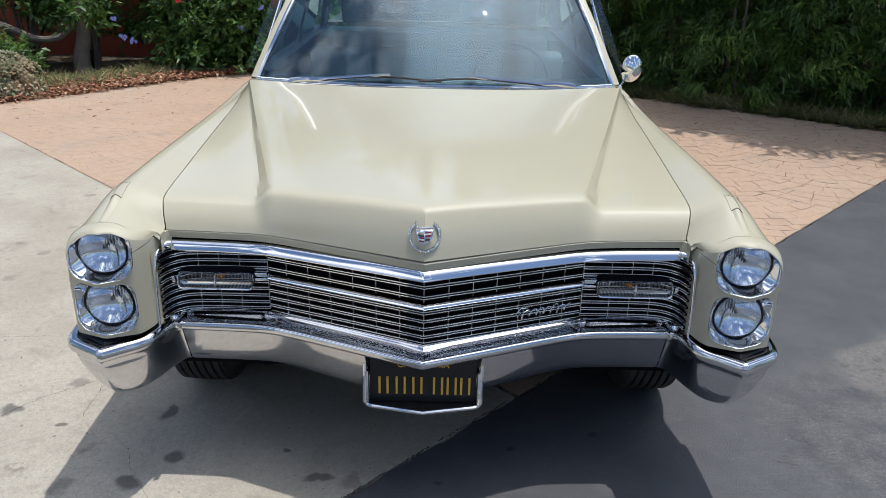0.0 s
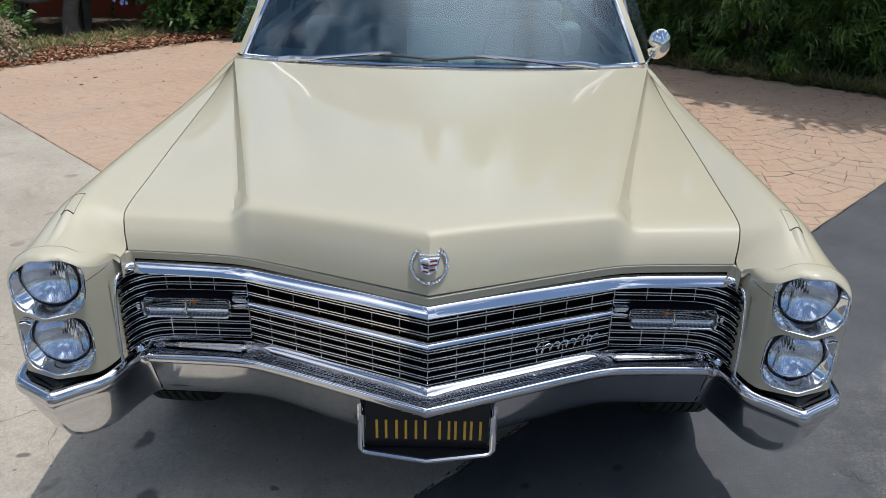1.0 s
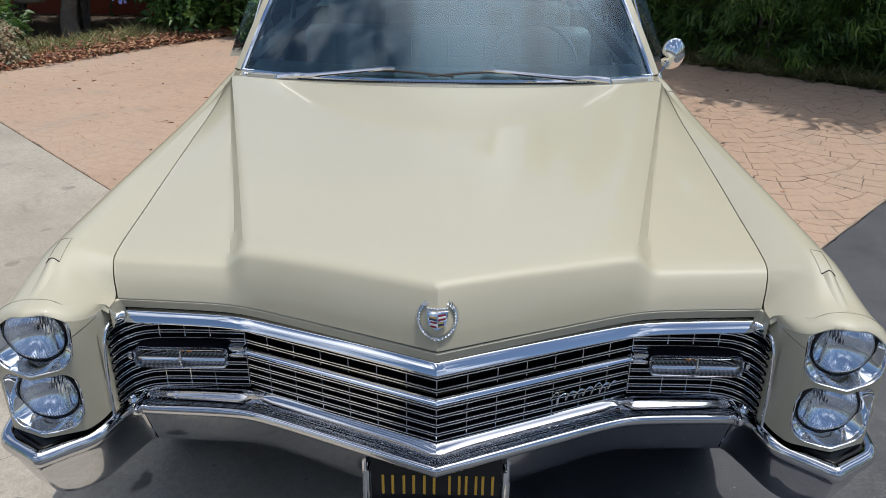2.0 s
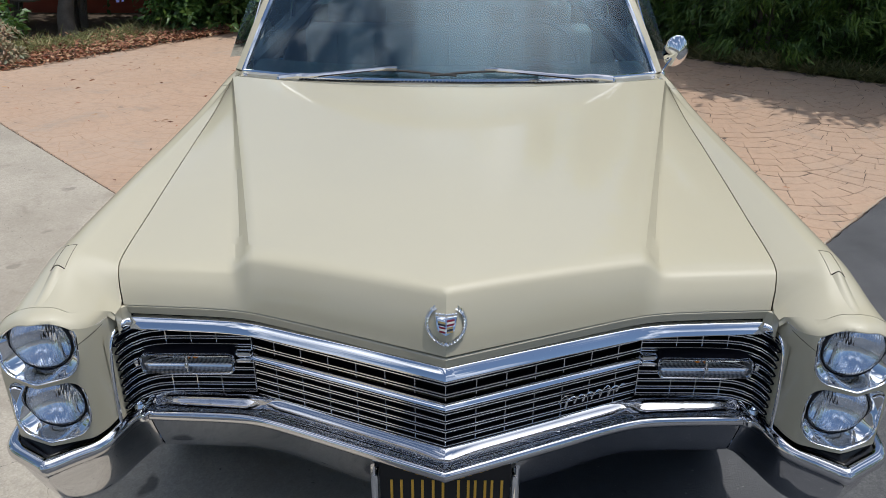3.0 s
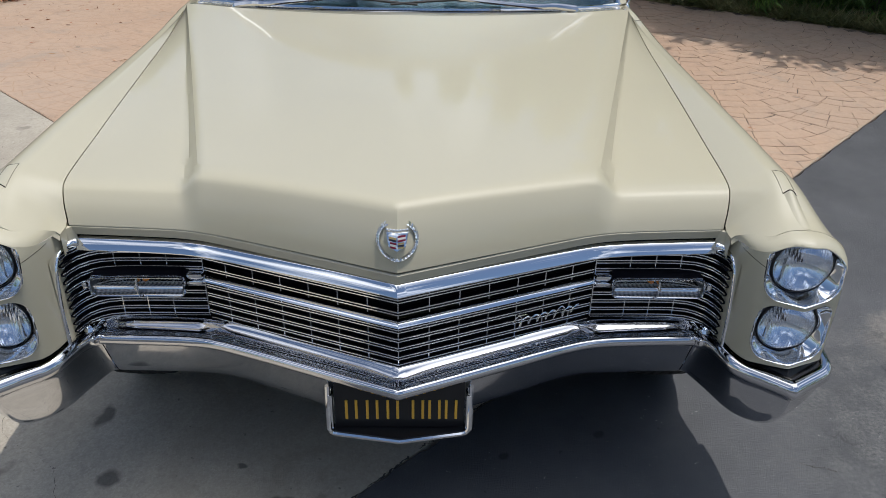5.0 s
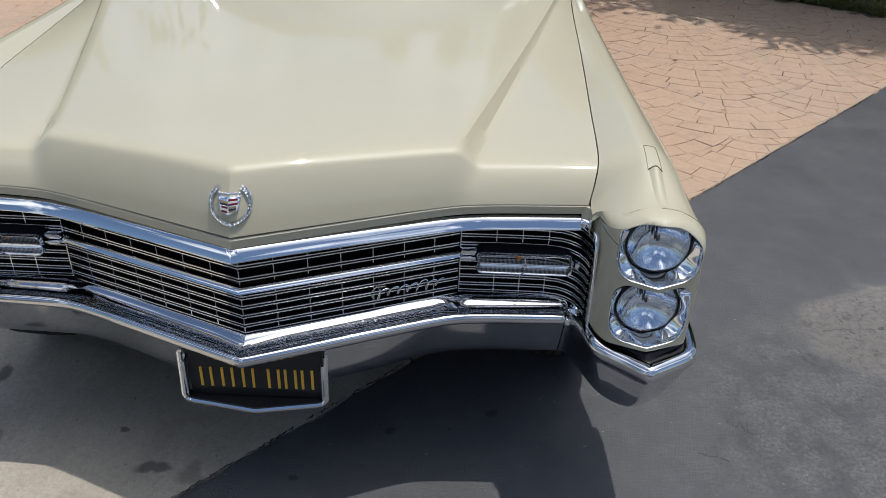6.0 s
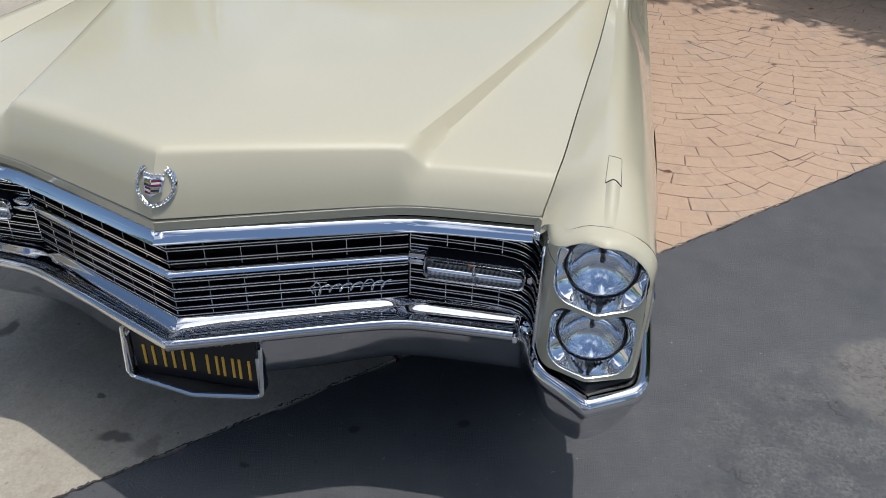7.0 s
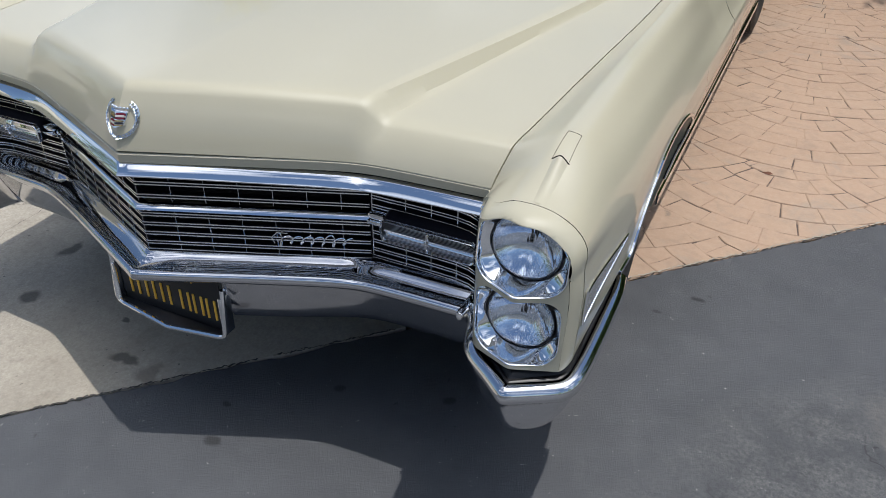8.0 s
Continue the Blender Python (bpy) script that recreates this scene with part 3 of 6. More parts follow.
def side_x(z):
    """The body side's half width at a height."""
    return table(z, [0.2, 0.30, 0.42, 0.56, 0.64, 0.70, 0.75, 0.80], [0.925, 0.945, 0.972, 0.985, 0.987, 0.988, 0.984, 0.972])


def tuck(z, y):
    """The lower body side draws in towards the sill, behind the front wheel."""
    return smooth((y - 0.45) / 0.6) * table(z, [0.27, 0.31, 0.425, 0.50, 0.58, 0.65], [0.042, 0.044, 0.043, 0.033, 0.017, 0.0])


def taper(x, y):
    """Draws the body side in towards the headlamp panel."""
    return x - 0.015 * smooth((0.48 - y) / 0.36) * smooth((x - 0.89) / 0.08)


def top_section(y):
    """Fender or body top from the hood's seam to the side, as (x, z)."""
    if y < 1.7:
        ey = [q[1] for q in HOOD_EDGE]
        x0 = float(np.interp(y, ey, [q[0] for q in HOOD_EDGE])) + 0.0030
        z0 = float(np.interp(y, ey, [q[2] for q in HOOD_EDGE]))
    else:
        f = smooth((y - 1.7) / 0.3)
        x0, z0 = lerp(seam_x(1.6) + 0.005, 0.845, f), lerp(hood_z(0.83, 1.6), 0.945, f)
    q = smooth((0.33 - y) / 0.21)
    yn = [0.1, 0.3, 0.6, 0.9, 1.2, 1.5]
    zr = curve(y, yn + [1.8], [0.905, 0.907, 0.912, 0.912, 0.911, 0.915, 0.930])
    up = curve(y, [1.5, 1.8], [0.0, 0.015])
    pts = [
        (x0, z0),
        (lerp(x0, 0.86, 0.3), lerp(z0, zr - 0.050 * q, 0.36 + 0.18 * q) - 0.002 * q),
        (lerp(x0, 0.86, 0.68), lerp(z0, zr - 0.050 * q, 0.76 + 0.15 * q)),
        (lerp(x0, 0.86, 0.95), zr - 0.001 - 0.050 * q),
        (0.887, zr - 0.006 - 0.047 * q),
        (curve(y, yn, [0.925, 0.921, 0.920, 0.918, 0.914, 0.906]), curve(y, yn, [0.880, 0.879, 0.876, 0.873, 0.870, 0.866]) - 0.037 * q + up),
        (curve(y, yn, [0.957, 0.948, 0.945, 0.941, 0.936, 0.928]), curve(y, yn, [0.861, 0.850, 0.847, 0.844, 0.838, 0.828]) - 0.030 * q + up),
        (curve(y, yn, [0.977, 0.970, 0.967, 0.962, 0.957, 0.950]), curve(y, yn, [0.832, 0.810, 0.807, 0.804, 0.798, 0.790]) - 0.020 * q + up * 0.6),
        (curve(y, yn, [0.986, 0.981, 0.979, 0.976, 0.973, 0.968]), curve(y, yn, [0.792, 0.774, 0.773, 0.772, 0.771, 0.768]) - 0.006 * q),
        (side_x(0.75), 0.750),
    ]
    return [(taper(x, y), z) for x, z in spline(pts, 46)]


WHEELS = (0.80, 4.09)


def sill_z(y):
    """The lower edge of the body side, with the wheel arches cut out."""
    z = 0.27
    if y < 0.46:
        z = lerp(0.5465, 0.592, min(1.0, (y - 0.124) / 0.25))
    for wy in WHEELS:
        d = abs(y - wy)
        if d < 0.43:
            z = max(z, 0.33 + (0.43**2.3 - d**2.3) ** (1 / 2.3) * (0.40 / 0.43))
    return z


def pod_back(x):
    """Where the fender ends and the headlamp panel begins."""
    return 0.124 + min(0.075, max(0.0, 0.80 - x) / 0.0415 * 0.062)


def side_rows(y0, y1, n, extra=()):
    ys = sorted(set([lerp(y0, y1, k / n) for k in range(n + 1)] + [y for y in extra if y0 < y < y1]))
    out = []
    for y in ys:
        sec = top_section(y)
        row = [(sec[0][0], max(y, pod_back(sec[0][0])), sec[0][1] - 0.055)]
        for i, (x, z) in enumerate(sec):
            ye = y
            if y < 0.25 and y < pod_back(x):
                ye = pod_back(x)
                x, z = top_section(ye)[i]
            row.append((x, ye, z))
        zl = sill_z(y)
        for k in range(1, 17):
            z = lerp(0.748, zl, k / 16)
            row.append((taper(side_x(z), y) - tuck(z, y), y, z))
        row.append((row[-1][0] - 0.03, y, zl + 0.002))
        out.append(row)
    return out


arch = [wy + 0.43 * math.sin(a * math.pi / 60) * 0.9999 for wy in WHEELS for a in range(-30, 31)]


def body_panel(name, y0, y1, n, label=""):
    b = bmesh.new()
    grid(b, side_rows(y0, y1, n, arch), flip=True)
    ob = part(name, b, PAINT, car, label, angle=40)
    mirrored(ob)
    return ob


body_panel("fender", 0.124, 1.70, 90, "cream front fender with a raised ridge")
body_panel("front_door", 1.705, 2.95, 20)
body_panel("rear_door", 2.955, 3.72, 12)
body_panel("rear_quarter", 3.725, 5.48, 40)

# chrome trims of the wheel openings and the sill
for wy in WHEELS:
    bm = bmesh.new()
    p = []
    for k in range(41):
        y = wy + 0.428 * math.sin(lerp(-math.pi / 2, math.pi / 2, k / 40))
        z = sill_z(y)
        p.append((taper(side_x(z), y) - tuck(z, y) + 0.001, y, z))
    tube(bm, p, 0.0055, 8)
    mirrored(part("arch_trim", bm, CHROME, car, "bright trim round the wheel opening"))
bm = bmesh.new()
sweep(bm, [(0.905, y, 0.29) for y in (1.26, 2.0, 2.6, 3.2, 3.64)], [(0, -0.02), (0.006, -0.015), (0.006, 0.015), (0, 0.02)][::-1])
mirrored(part("sill_trim", bm, CHROME, car))


# tyres and wheels
def wheel(x, y):
    s = 1 if x > 0 else -1
    b = bmesh.new()
    half, r = 0.098, 0.347
    prof = [(0.19, -0.07), (0.23, -0.095), (0.29, -0.103), (0.325, -0.095)]
    for k in range(6):
        a = -0.082 + k * 0.0275
        prof += [(r - 0.004 * (abs(a) / 0.08) ** 2, a), (r - 0.004 * (abs(a) / 0.08) ** 2, a + 0.018), (r - 0.012, a + 0.020), (r - 0.012, a + 0.0255)]
    prof += [(r - 0.008, 0.086), (0.325, 0.095), (0.29, 0.103), (0.23, 0.095), (0.19, 0.07)]
    revolve(b, prof, (x, y, r), "X", 72)
    ty = part("tyre", b, TYRE, car, "black tyre with ribbed tread", angle=30)
    b = bmesh.new()
    revolve(b, [(0.001, s * 0.085), (0.05, s * 0.085), (0.07, s * 0.07), (0.14, s * 0.065), (0.17, s * 0.085), (0.195, s * 0.08), (0.20, s * 0.06), (0.15, -s * 0.05), (0.001, -s * 0.05)], (x, y, r), "X", 48)
    part("rim", b, CHROME, ty, "chrome wheel cover")


for wy in WHEELS:
    wheel(0.795, wy + 0.035)
    wheel(-0.795, wy + 0.035)

# underbody, inner arches and the dark space behind the grille
bm = bmesh.new()
box(bm, (-0.62, 0.45, 0.24), (0.62, 5.3, 0.50))
box(bm, (-0.70, 0.38, 0.30), (0.70, 0.46, 0.50))
box(bm, (-0.88, 1.30, 0.25), (0.88, 3.6, 0.46))
box(bm, (-0.93, 0.40, 0.74), (0.93, 1.55, 0.78))
box(bm, (-0.90, 4.7, 0.35), (0.90, 5.4, 0.60))
part("underbody", bm, BLACK, car)
bm = bmesh.new()
box(bm, (-0.76, 0.33, 0.38), (0.76, 0.37, 0.79))
part("radiator_panel", bm, GRILLE_BLACK, car)

for wy in WHEELS:
    bm = bmesh.new()
    rows = [[(x, wy + 0.445 * math.sin(lerp(-math.pi / 2, math.pi / 2, k / 24)), 0.30 + 0.44 * math.cos(lerp(-math.pi / 2, math.pi / 2, k / 24))) for k in range(25)] for x in (0.55, 0.7, 0.82, 0.90)]
    grid(bm, rows)
    mirrored(part("wheel_well", bm, BLACK, car))

# ---- grille ----
grille = part("grille", (lambda b: (box(b, (-0.74, 0.315, 0.50), (0.74, 0.325, 0.76)), b)[1])(bmesh.new()), GRILLE_BLACK, car, "black grille with fine chrome bars in a V")


def grille_y(x):
    return 0.058 + 0.435 * abs(x)


WEB = [(-0.022, -0.0026), (-0.001, -0.0026), (-0.001, 0.0026), (-0.022, 0.0026)]
EDGE = 0.0013


def crossbar(path):
    """A grille bar: two bright edges on a black web."""
    made = []
    b = bmesh.new()
    for d in (-0.0034, 0.0034):
        sweep(b, [(x, y, z + d) for x, y, z in path], [(-0.0016, -EDGE), (0.0004, -EDGE), (0.0009, 0.0), (0.0004, EDGE), (-0.0016, EDGE)][::-1])
    made.append(part("crossbar", b, CHROME, grille, angle=60))
    b = bmesh.new()
    sweep(b, path, WEB[::-1])
    made.append(part("bar_web", b, GRILLE_BLACK, made[0]))
    return made


gx = full([i * 0.0459 for i in range(11)])
for z in (0.737, 0.711, 0.680, 0.634, 0.610, 0.586, 0.562, 0.541):
    crossbar([(x, grille_y(x), z - 0.008 * abs(x) / 0.46) for x in gx])
for k in range(-6, 7):
    x = k * 0.0672
    for lo, hi in ((0.667, 0.745), (0.536, 0.642)):
        bm = bmesh.new()
        y = grille_y(x) + 0.0015
        sh = 0.008 * abs(x) / 0.46
        box(bm, (x - 0.0009, y, lo - sh), (x + 0.0009, y + 0.004, hi - sh))
        part("upright", bm, CHROME, grille)
# middle bar
bm = bmesh.new()
prof = [(-0.03, -0.007), (0.006, -0.007), (0.0105, -0.0055), (0.0115, -0.0035), (0.0095, -0.0005), (0.003, 0.0060), (-0.001, 0.0070), (-0.03, 0.0070)]
sweep(bm, [(x, grille_y(x), 0.655 - 0.008 * abs(x) / 0.46) for x in gx], prof[::-1])
part("middle_bar", bm, CHROME, grille, "bright chrome middle bar", angle=32)
# outer wings of the grille
OUTZ = (0.738, 0.716, 0.694, 0.672, 0.650, 0.628, 0.606, 0.584, 0.562, 0.542)
wing = [(0.462, 0.262), (0.50, 0.262), (0.56, 0.263), (0.62, 0.263), (0.66, 0.262), (0.695, 0.256), (0.715, 0.246), (0.733, 0.229), (0.744, 0.208), (0.750, 0.185)]
for z in OUTZ:
    cb, web = crossbar([(x, y, z) for x, y in wing])
    mirrored(web, mirrored(cb))
for x in (0.463, 0.545, 0.605, 0.665):
    bm = bmesh.new()
    box(bm, (x - 0.0010, 0.2615, 0.535), (x + 0.0010, 0.266, 0.745))
    mirrored(part("upright", bm, CHROME, grille))
bm = bmesh.new()
grid(bm, [[(x + 0.004, y + 0.02, z) for x, y in wing] for z in (0.52, 0.765)])
mirrored(part("wing_backing", bm, GRILLE_BLACK, grille))


def rounded(cx, cz, hw, hh, r, n=6):
    """A rounded rectangle in the x-z plane."""
    out = []
    for k, (sx, sz) in enumerate(((1, 1), (-1, 1), (-1, -1), (1, -1))):
        for i in range(n + 1):
            a = math.pi / 2 * (k + i / n)
            out.append((cx + sx * (hw - r) + r * math.cos(a), cz + sz * (hh - r) + r * math.sin(a)))
    return out


# parking lamps in the grille
def ring(bm, outs):
    """Joins closed outlines of (x, z) at given depths."""
    return grid(bm, [[(x, y, z) for x, z in pts] for pts, y in outs], wrap=True)


bm = bmesh.new()
o, i1 = rounded(0.611, 0.640, 0.111, 0.026, 0.014), rounded(0.611, 0.640, 0.1072, 0.0222, 0.011)
rim_in = rounded(0.611, 0.640, 0.1085, 0.0236, 0.012)
ring(bm, [(o, 0.236), (o, 0.227), (rounded(0.611, 0.640, 0.109, 0.0245, 0.012), 0.2245), (rim_in, 0.2275), (i1, 0.2305)])
lamp = part("parking_lamp", bm, CHROME, car, "chrome-rimmed clear parking lamp")
bm = bmesh.new()
ring(bm, [(rounded(0.611, 0.648, 0.110, 0.033, 0.014), 0.285), (rounded(0.611, 0.644, 0.110, 0.029, 0.014), 0.250), (rounded(0.611, 0.640, 0.110, 0.0255, 0.014), 0.236)])
housing = part("housing", bm, GRILLE_BLACK, lamp)
bm = bmesh.new()
vs = ring(bm, [(i1, 0.2306), (i1, 0.262), (rounded(0.611, 0.640, 0.05, 0.008, 0.006), 0.272)])
bm.faces.new(vs[-1])
refl = part("reflector", bm, LAMP_INSIDE, lamp)
bm = bmesh.new()
zs = [0.6185 + k * 0.043 / 10 for k in range(11)]
grid(bm, [[(x, 0.238 - 0.005 * max(0, 1 - abs(z - 0.640) / 0.019), z) for x in [0.508 + k * 0.206 / 40 for k in range(41)]] for z in zs], flip=True)
glass = part("lens", bm, GLASS, lamp, "clear lens")
bm = bmesh.new()
box(bm, (0.6095, 0.224, 0.621), (0.6125, 0.245, 0.659), 0.0008)
box(bm, (0.508, 0.2285, 0.6395), (0.714, 0.231, 0.6405))
revolve(bm, [(0.001, 0.218), (0.004, 0.219), (0.006, 0.224), (0.004, 0.232)], (0.611, 0, 0.6395), "Y", 12)
div = part("divider", bm, CHROME, lamp)
bm = bmesh.new()
revolve(bm, [(0.001, 0.244), (0.006, 0.246), (0.0085, 0.252), (0.008, 0.268)], (0.600, 0, 0.646), "Y", 14)
amb = part("bulb", bm, AMBER, lamp, "amber bulb")
lamp2 = mirrored(lamp)
for o in (refl, glass, div, amb, housing):
    mirrored(o, lamp2)
for lo, hi, r in (((0.462, 0.242, 0.650), (0.502, 0.29, 0.664), 0.005), ((0.462, 0.238, 0.640), (0.500, 0.29, 0.648), 0.003), ((0.724, 0.224, 0.634), (0.742, 0.26, 0.652), 0.006)):
    bm = bmesh.new()
    box(bm, lo, hi, r)
    mirrored(part("lamp_bracket", bm, CHROME, car))

# chrome corner trim at the outer end of each wing
bm = bmesh.new()
trim = spline([(0.7330, 0.241, 0.7500), (0.745, 0.231, 0.7500), (0.7545, 0.205, 0.747), (0.7575, 0.183, 0.732), (0.7585, 0.168, 0.70), (0.7580, 0.154, 0.62), (0.7575, 0.151, 0.53)], 40)
tube(bm, trim, [lerp(0.0125, 0.0052, smooth(k / 17)) for k in range(40)], 12)
mirrored(part("corner_trim", bm, CHROME, car))

# ---- lamp pods ----
PODX = 0.868


def pod_y(x, z=0.6):
    """The panel's face: a soft prow, rolled back to the grille and to the side, and raked at the brow."""
    y = 0.046 + 0.026 * smooth((z - 0.755) / 0.11) ** 1.5 + 0.40 * (math.sqrt((x - PODX) ** 2 + 0.006**2))
    if x < 0.796:
        f = min(1.0, max(0.0, (0.796 - x) / 0.0385))
        y += 0.095 * (1 - math.sqrt(1 - f * f))
    if x > 0.953:
        f = min(1.0, (x - 0.953) / 0.024)
        y += 0.022 * (1 - math.sqrt(1 - f * f))
    return y


outline = top_section(0.124)
outer = [(taper(side_x(z), 0.124), z) for z in np.linspace(0.744, 0.5435, 14)]
loop = [top_section(pod_back(x))[i] for i, (x, z) in enumerate(outline)] + outer
POD_LOW = 0.5435


def inset(pts, d, side=1.0):
    out = []
    for x, z in pts:
        dx = d * side * smooth((x - 0.87) / 0.08)
        out.append((x - dx, z - 0.75 * d * smooth((z - 0.74) / 0.05)))
    return out


bm = bmesh.new()
rings = []
for d, dy in ((0.0, None), (0.001, 0.034), (0.003, 0.020), (0.007, 0.009), (0.012, 0.003), (0.017, 0.0)):
    back = [pod_back(x) - 0.0001 - 0.0015 * smooth((x - 0.805) / 0.02) for x, z in loop]
    rings.append([(x, yb if dy is None else min(yb, pod_y(x, z) + dy), z) for (x, z), yb in zip(inset(loop, d, 0.8), back)])
grid(bm, rings, flip=True)
l2 = inset(loop, 0.017, 0.8)
topx, topz = [p[0] for p in l2[:46]], [p[1] for p in l2[:46]]


def hole(lo, hi, hw, rt, rb, vlo, vhi):
    """Bottom and top of a lamp opening as functions of x."""

    def edges(x):
        d = abs(x - PODX)
        if d >= hw:
            return None
        def corner(r):
            k = max(0.0, d - (hw - r))
            return r - math.sqrt(max(0.0, r * r - k * k))
        return lo + vlo * d + corner(rb), hi + vhi * d - corner(rt)

    return edges


upper_open = hole(0.7065, 0.848, 0.084, 0.050, 0.036, 0.10, 0.0)
def upper(x):
    """The upper opening, kept under the brow."""
    e = upper_open(x)
    return e and (e[0], smin(e[1], float(np.interp(x, topx, topz)) - 0.0010, 0.005))


lower = hole(0.5535, 0.6965, 0.082, 0.036, 0.038, 0.07, 0.06)
cols = [0.7576, 0.7582, 0.7595, 0.762, 0.766, 0.771, 0.777, 0.7825] + [PODX - 0.084 * math.cos(math.pi * k / 40) for k in range(41)] + [0.956, 0.961, 0.966, 0.971]
cols = sorted(set(round(c, 5) for c in cols))
strip = []
for x in cols:
    zt = float(np.interp(x, topx, topz))
    u, w = upper(x) or (0.765, 0.765), lower(x) or (0.618, 0.618)
    strip.append([POD_LOW, w[0], w[1], u[0], u[1], zt])
for lo, hi in ((0, 1), (2, 3), (4, 5)):
    rows = []
    for k in range(4):
        row = []
        for x, st in zip(cols, strip):
            z = lerp(st[lo], st[hi], k / 3)
            if x > 0.953:
                x = 0.953 + (x - 0.953) / 0.018 * (taper(min(side_x(z), 0.99), 0.124) - 0.0138 - 0.953)
            row.append((x, pod_y(x, z), z))
        rows.append(row)
    grid(bm, rows, flip=False)
bmesh.ops.remove_doubles(bm, verts=bm.verts, dist=0.0003)
pod = part("headlamp_panel", bm, PAINT, car, "cream panel round two stacked headlamps", angle=40)
bm = bmesh.new()
grid(bm, [[(0.7578, y, z) for y in (0.150, 0.17, 0.19, 0.21, 0.245)] for z in (0.53, 0.62, 0.70, 0.752)])
wallp = part("inner_panel", bm, PAINT, car, flip=True)
pod2 = mirrored(pod)
mirrored(wallp)
bm = bmesh.new()
bend_plan = spline([(0.728, front(0.728) + 0.006), (0.740, 0.234), (0.7485, 0.215), (0.7535, 0.190), (0.7560, 0.165), (0.7580, 0.148)], 16)
grid(bm, [[(x + 0.0034 * smooth((0.235 - y) / 0.05), y + d, z) for x, y in bend_plan] for z, d in ((0.735, 0.0), (0.765, 0.0), (0.780, 0.001), (0.789, 0.003), (0.791, 0.012))])
mirrored(part("corner_filler", bm, PAINT, car, flip=True))


LENS_R, LENS_Y = 0.0645, 0.099


def headlamp(edges, cz, pods, label):
    """Chrome bezel, bowl and fluted glass in a pod's opening."""
    def radius(a):
        lo, hi = 0.03, 0.13
        for _ in range(24):
            m = (lo + hi) / 2
            e = edges(PODX + m * math.cos(a))
            z = cz + m * math.sin(a)
            if e and e[0] < z < e[1]:
                lo = m
            else:
                hi = m
        return lo

    angles = [2 * math.pi * k / 120 for k in range(120)]
    rad = [radius(a) for a in angles]
    b = bmesh.new()
    rowsb = []
    for out, dy in ((0.0016, 0.002), (0.0012, -0.0018), (-0.0004, -0.0026), (-0.0018, -0.0008), (-0.0026, 0.003)):
        row = []
        for r, a in zip(rad, angles):
            k = 1 - smooth((math.sin(a) - 0.15) / 0.35)
            # under the brow the rim tucks in behind the paint
            ro = r + out * k + (1 - k) * max(0.0, 0.4 * out)
            z = cz + ro * math.sin(a)
            row.append((PODX + ro * math.cos(a), pod_y(PODX + min(r, 0.085) * math.cos(a), z) + (dy * k + 0.0035 * (1 - k)), z))
        rowsb.append(row)
    # concave dish from the rim down to the lens
    for f in (0.08, 0.2, 0.35, 0.5, 0.65, 0.8, 0.92, 1.0):
        row = []
        for r, a in zip(rad, angles):
            y0 = pod_y(PODX + r * math.cos(a), cz + r * math.sin(a)) + 0.003
            rr = lerp(r - 0.0026, min(LENS_R + 0.0022, r - 0.003), f)
            row.append((PODX + rr * math.cos(a), lerp(y0, max(y0 + 0.004, LENS_Y + 0.002), f), cz + rr * math.sin(a)))
        rowsb.append(row)
    grid(b, rowsb, wrap=True, flip=True)
    bez = part("headlamp_bezel", b, CHROME, pods[0], label, angle=45)
    b = bmesh.new()
    revolve(b, [(LENS_R + 0.0024, LENS_Y + 0.004), (LENS_R + 0.002, LENS_Y - 0.001), (LENS_R + 0.001, LENS_Y - 0.002), (LENS_R, LENS_Y + 0.001)], (PODX, 0, cz), "Y", 64)
    rim = part("retaining_ring", b, BULB, bez)
    b = bmesh.new()
    revolve(b, [(LENS_R * math.cos(t), LENS_Y - 0.016 * math.sin(t)) for t in [math.pi / 2 * k / 10 for k in range(10)]] + [(0.0005, LENS_Y - 0.016)] + [(0.0005, LENS_Y - 0.0135)] + [((LENS_R - 0.002) * math.cos(t), LENS_Y + 0.0015 - 0.015 * math.sin(t)) for t in [math.pi / 2 * k / 10 for k in range(9, -1, -1)]], (PODX, 0, cz), "Y", 64)
    gl = part("headlamp_lens", b, LENS, bez, "fluted clear glass")
    b = bmesh.new()
    revolve(b, [(LENS_R * k / 12 + 0.0004, LENS_Y + 0.038 - 0.036 * (k / 12) ** 2) for k in range(12, -1, -1)], (PODX, 0, cz), "Y", 64)
    bowl = part("reflector_bowl", b, REFLECTOR, bez)
    b = bmesh.new()
    revolve(b, [(0.0005, LENS_Y + 0.016), (0.004, LENS_Y + 0.0165), (0.0055, LENS_Y + 0.020), (0.0055, LENS_Y + 0.032), (0.004, LENS_Y + 0.038)], (PODX, 0, cz + 0.004), "Y", 20)
    cap = part("bulb_shield", b, BULB, bez)
    other = mirrored(bez, pods[1])
    for o in (rim, gl, bowl, cap):
        mirrored(o, other)


headlamp(upper, 0.7815, (pod, pod2), "upper headlamp in a chrome bezel")
headlamp(lower, 0.6270, (pod, pod2), "lower headlamp in a chrome bezel")

seam = [(lerp(0.7588, 0.786, k / 14), lerp(0.790, 0.7815, (k / 14) ** 1.3)) for k in range(15)]
bm = bmesh.new()
tube(bm, [(x, pod_y(x, z) - 0.0001, z) for x, z in seam], 0.0005, 5)
mirrored(part("filler_seam", bm, GASKET, car))

# cornering lamp on the fender side
def side_at(y, z):
    return taper(side_x(z), y)


def lamp_edge(f):
    return lerp(0.138, 0.375, f), lerp(0.622, 0.678, f), lerp(0.696, 0.686, f)


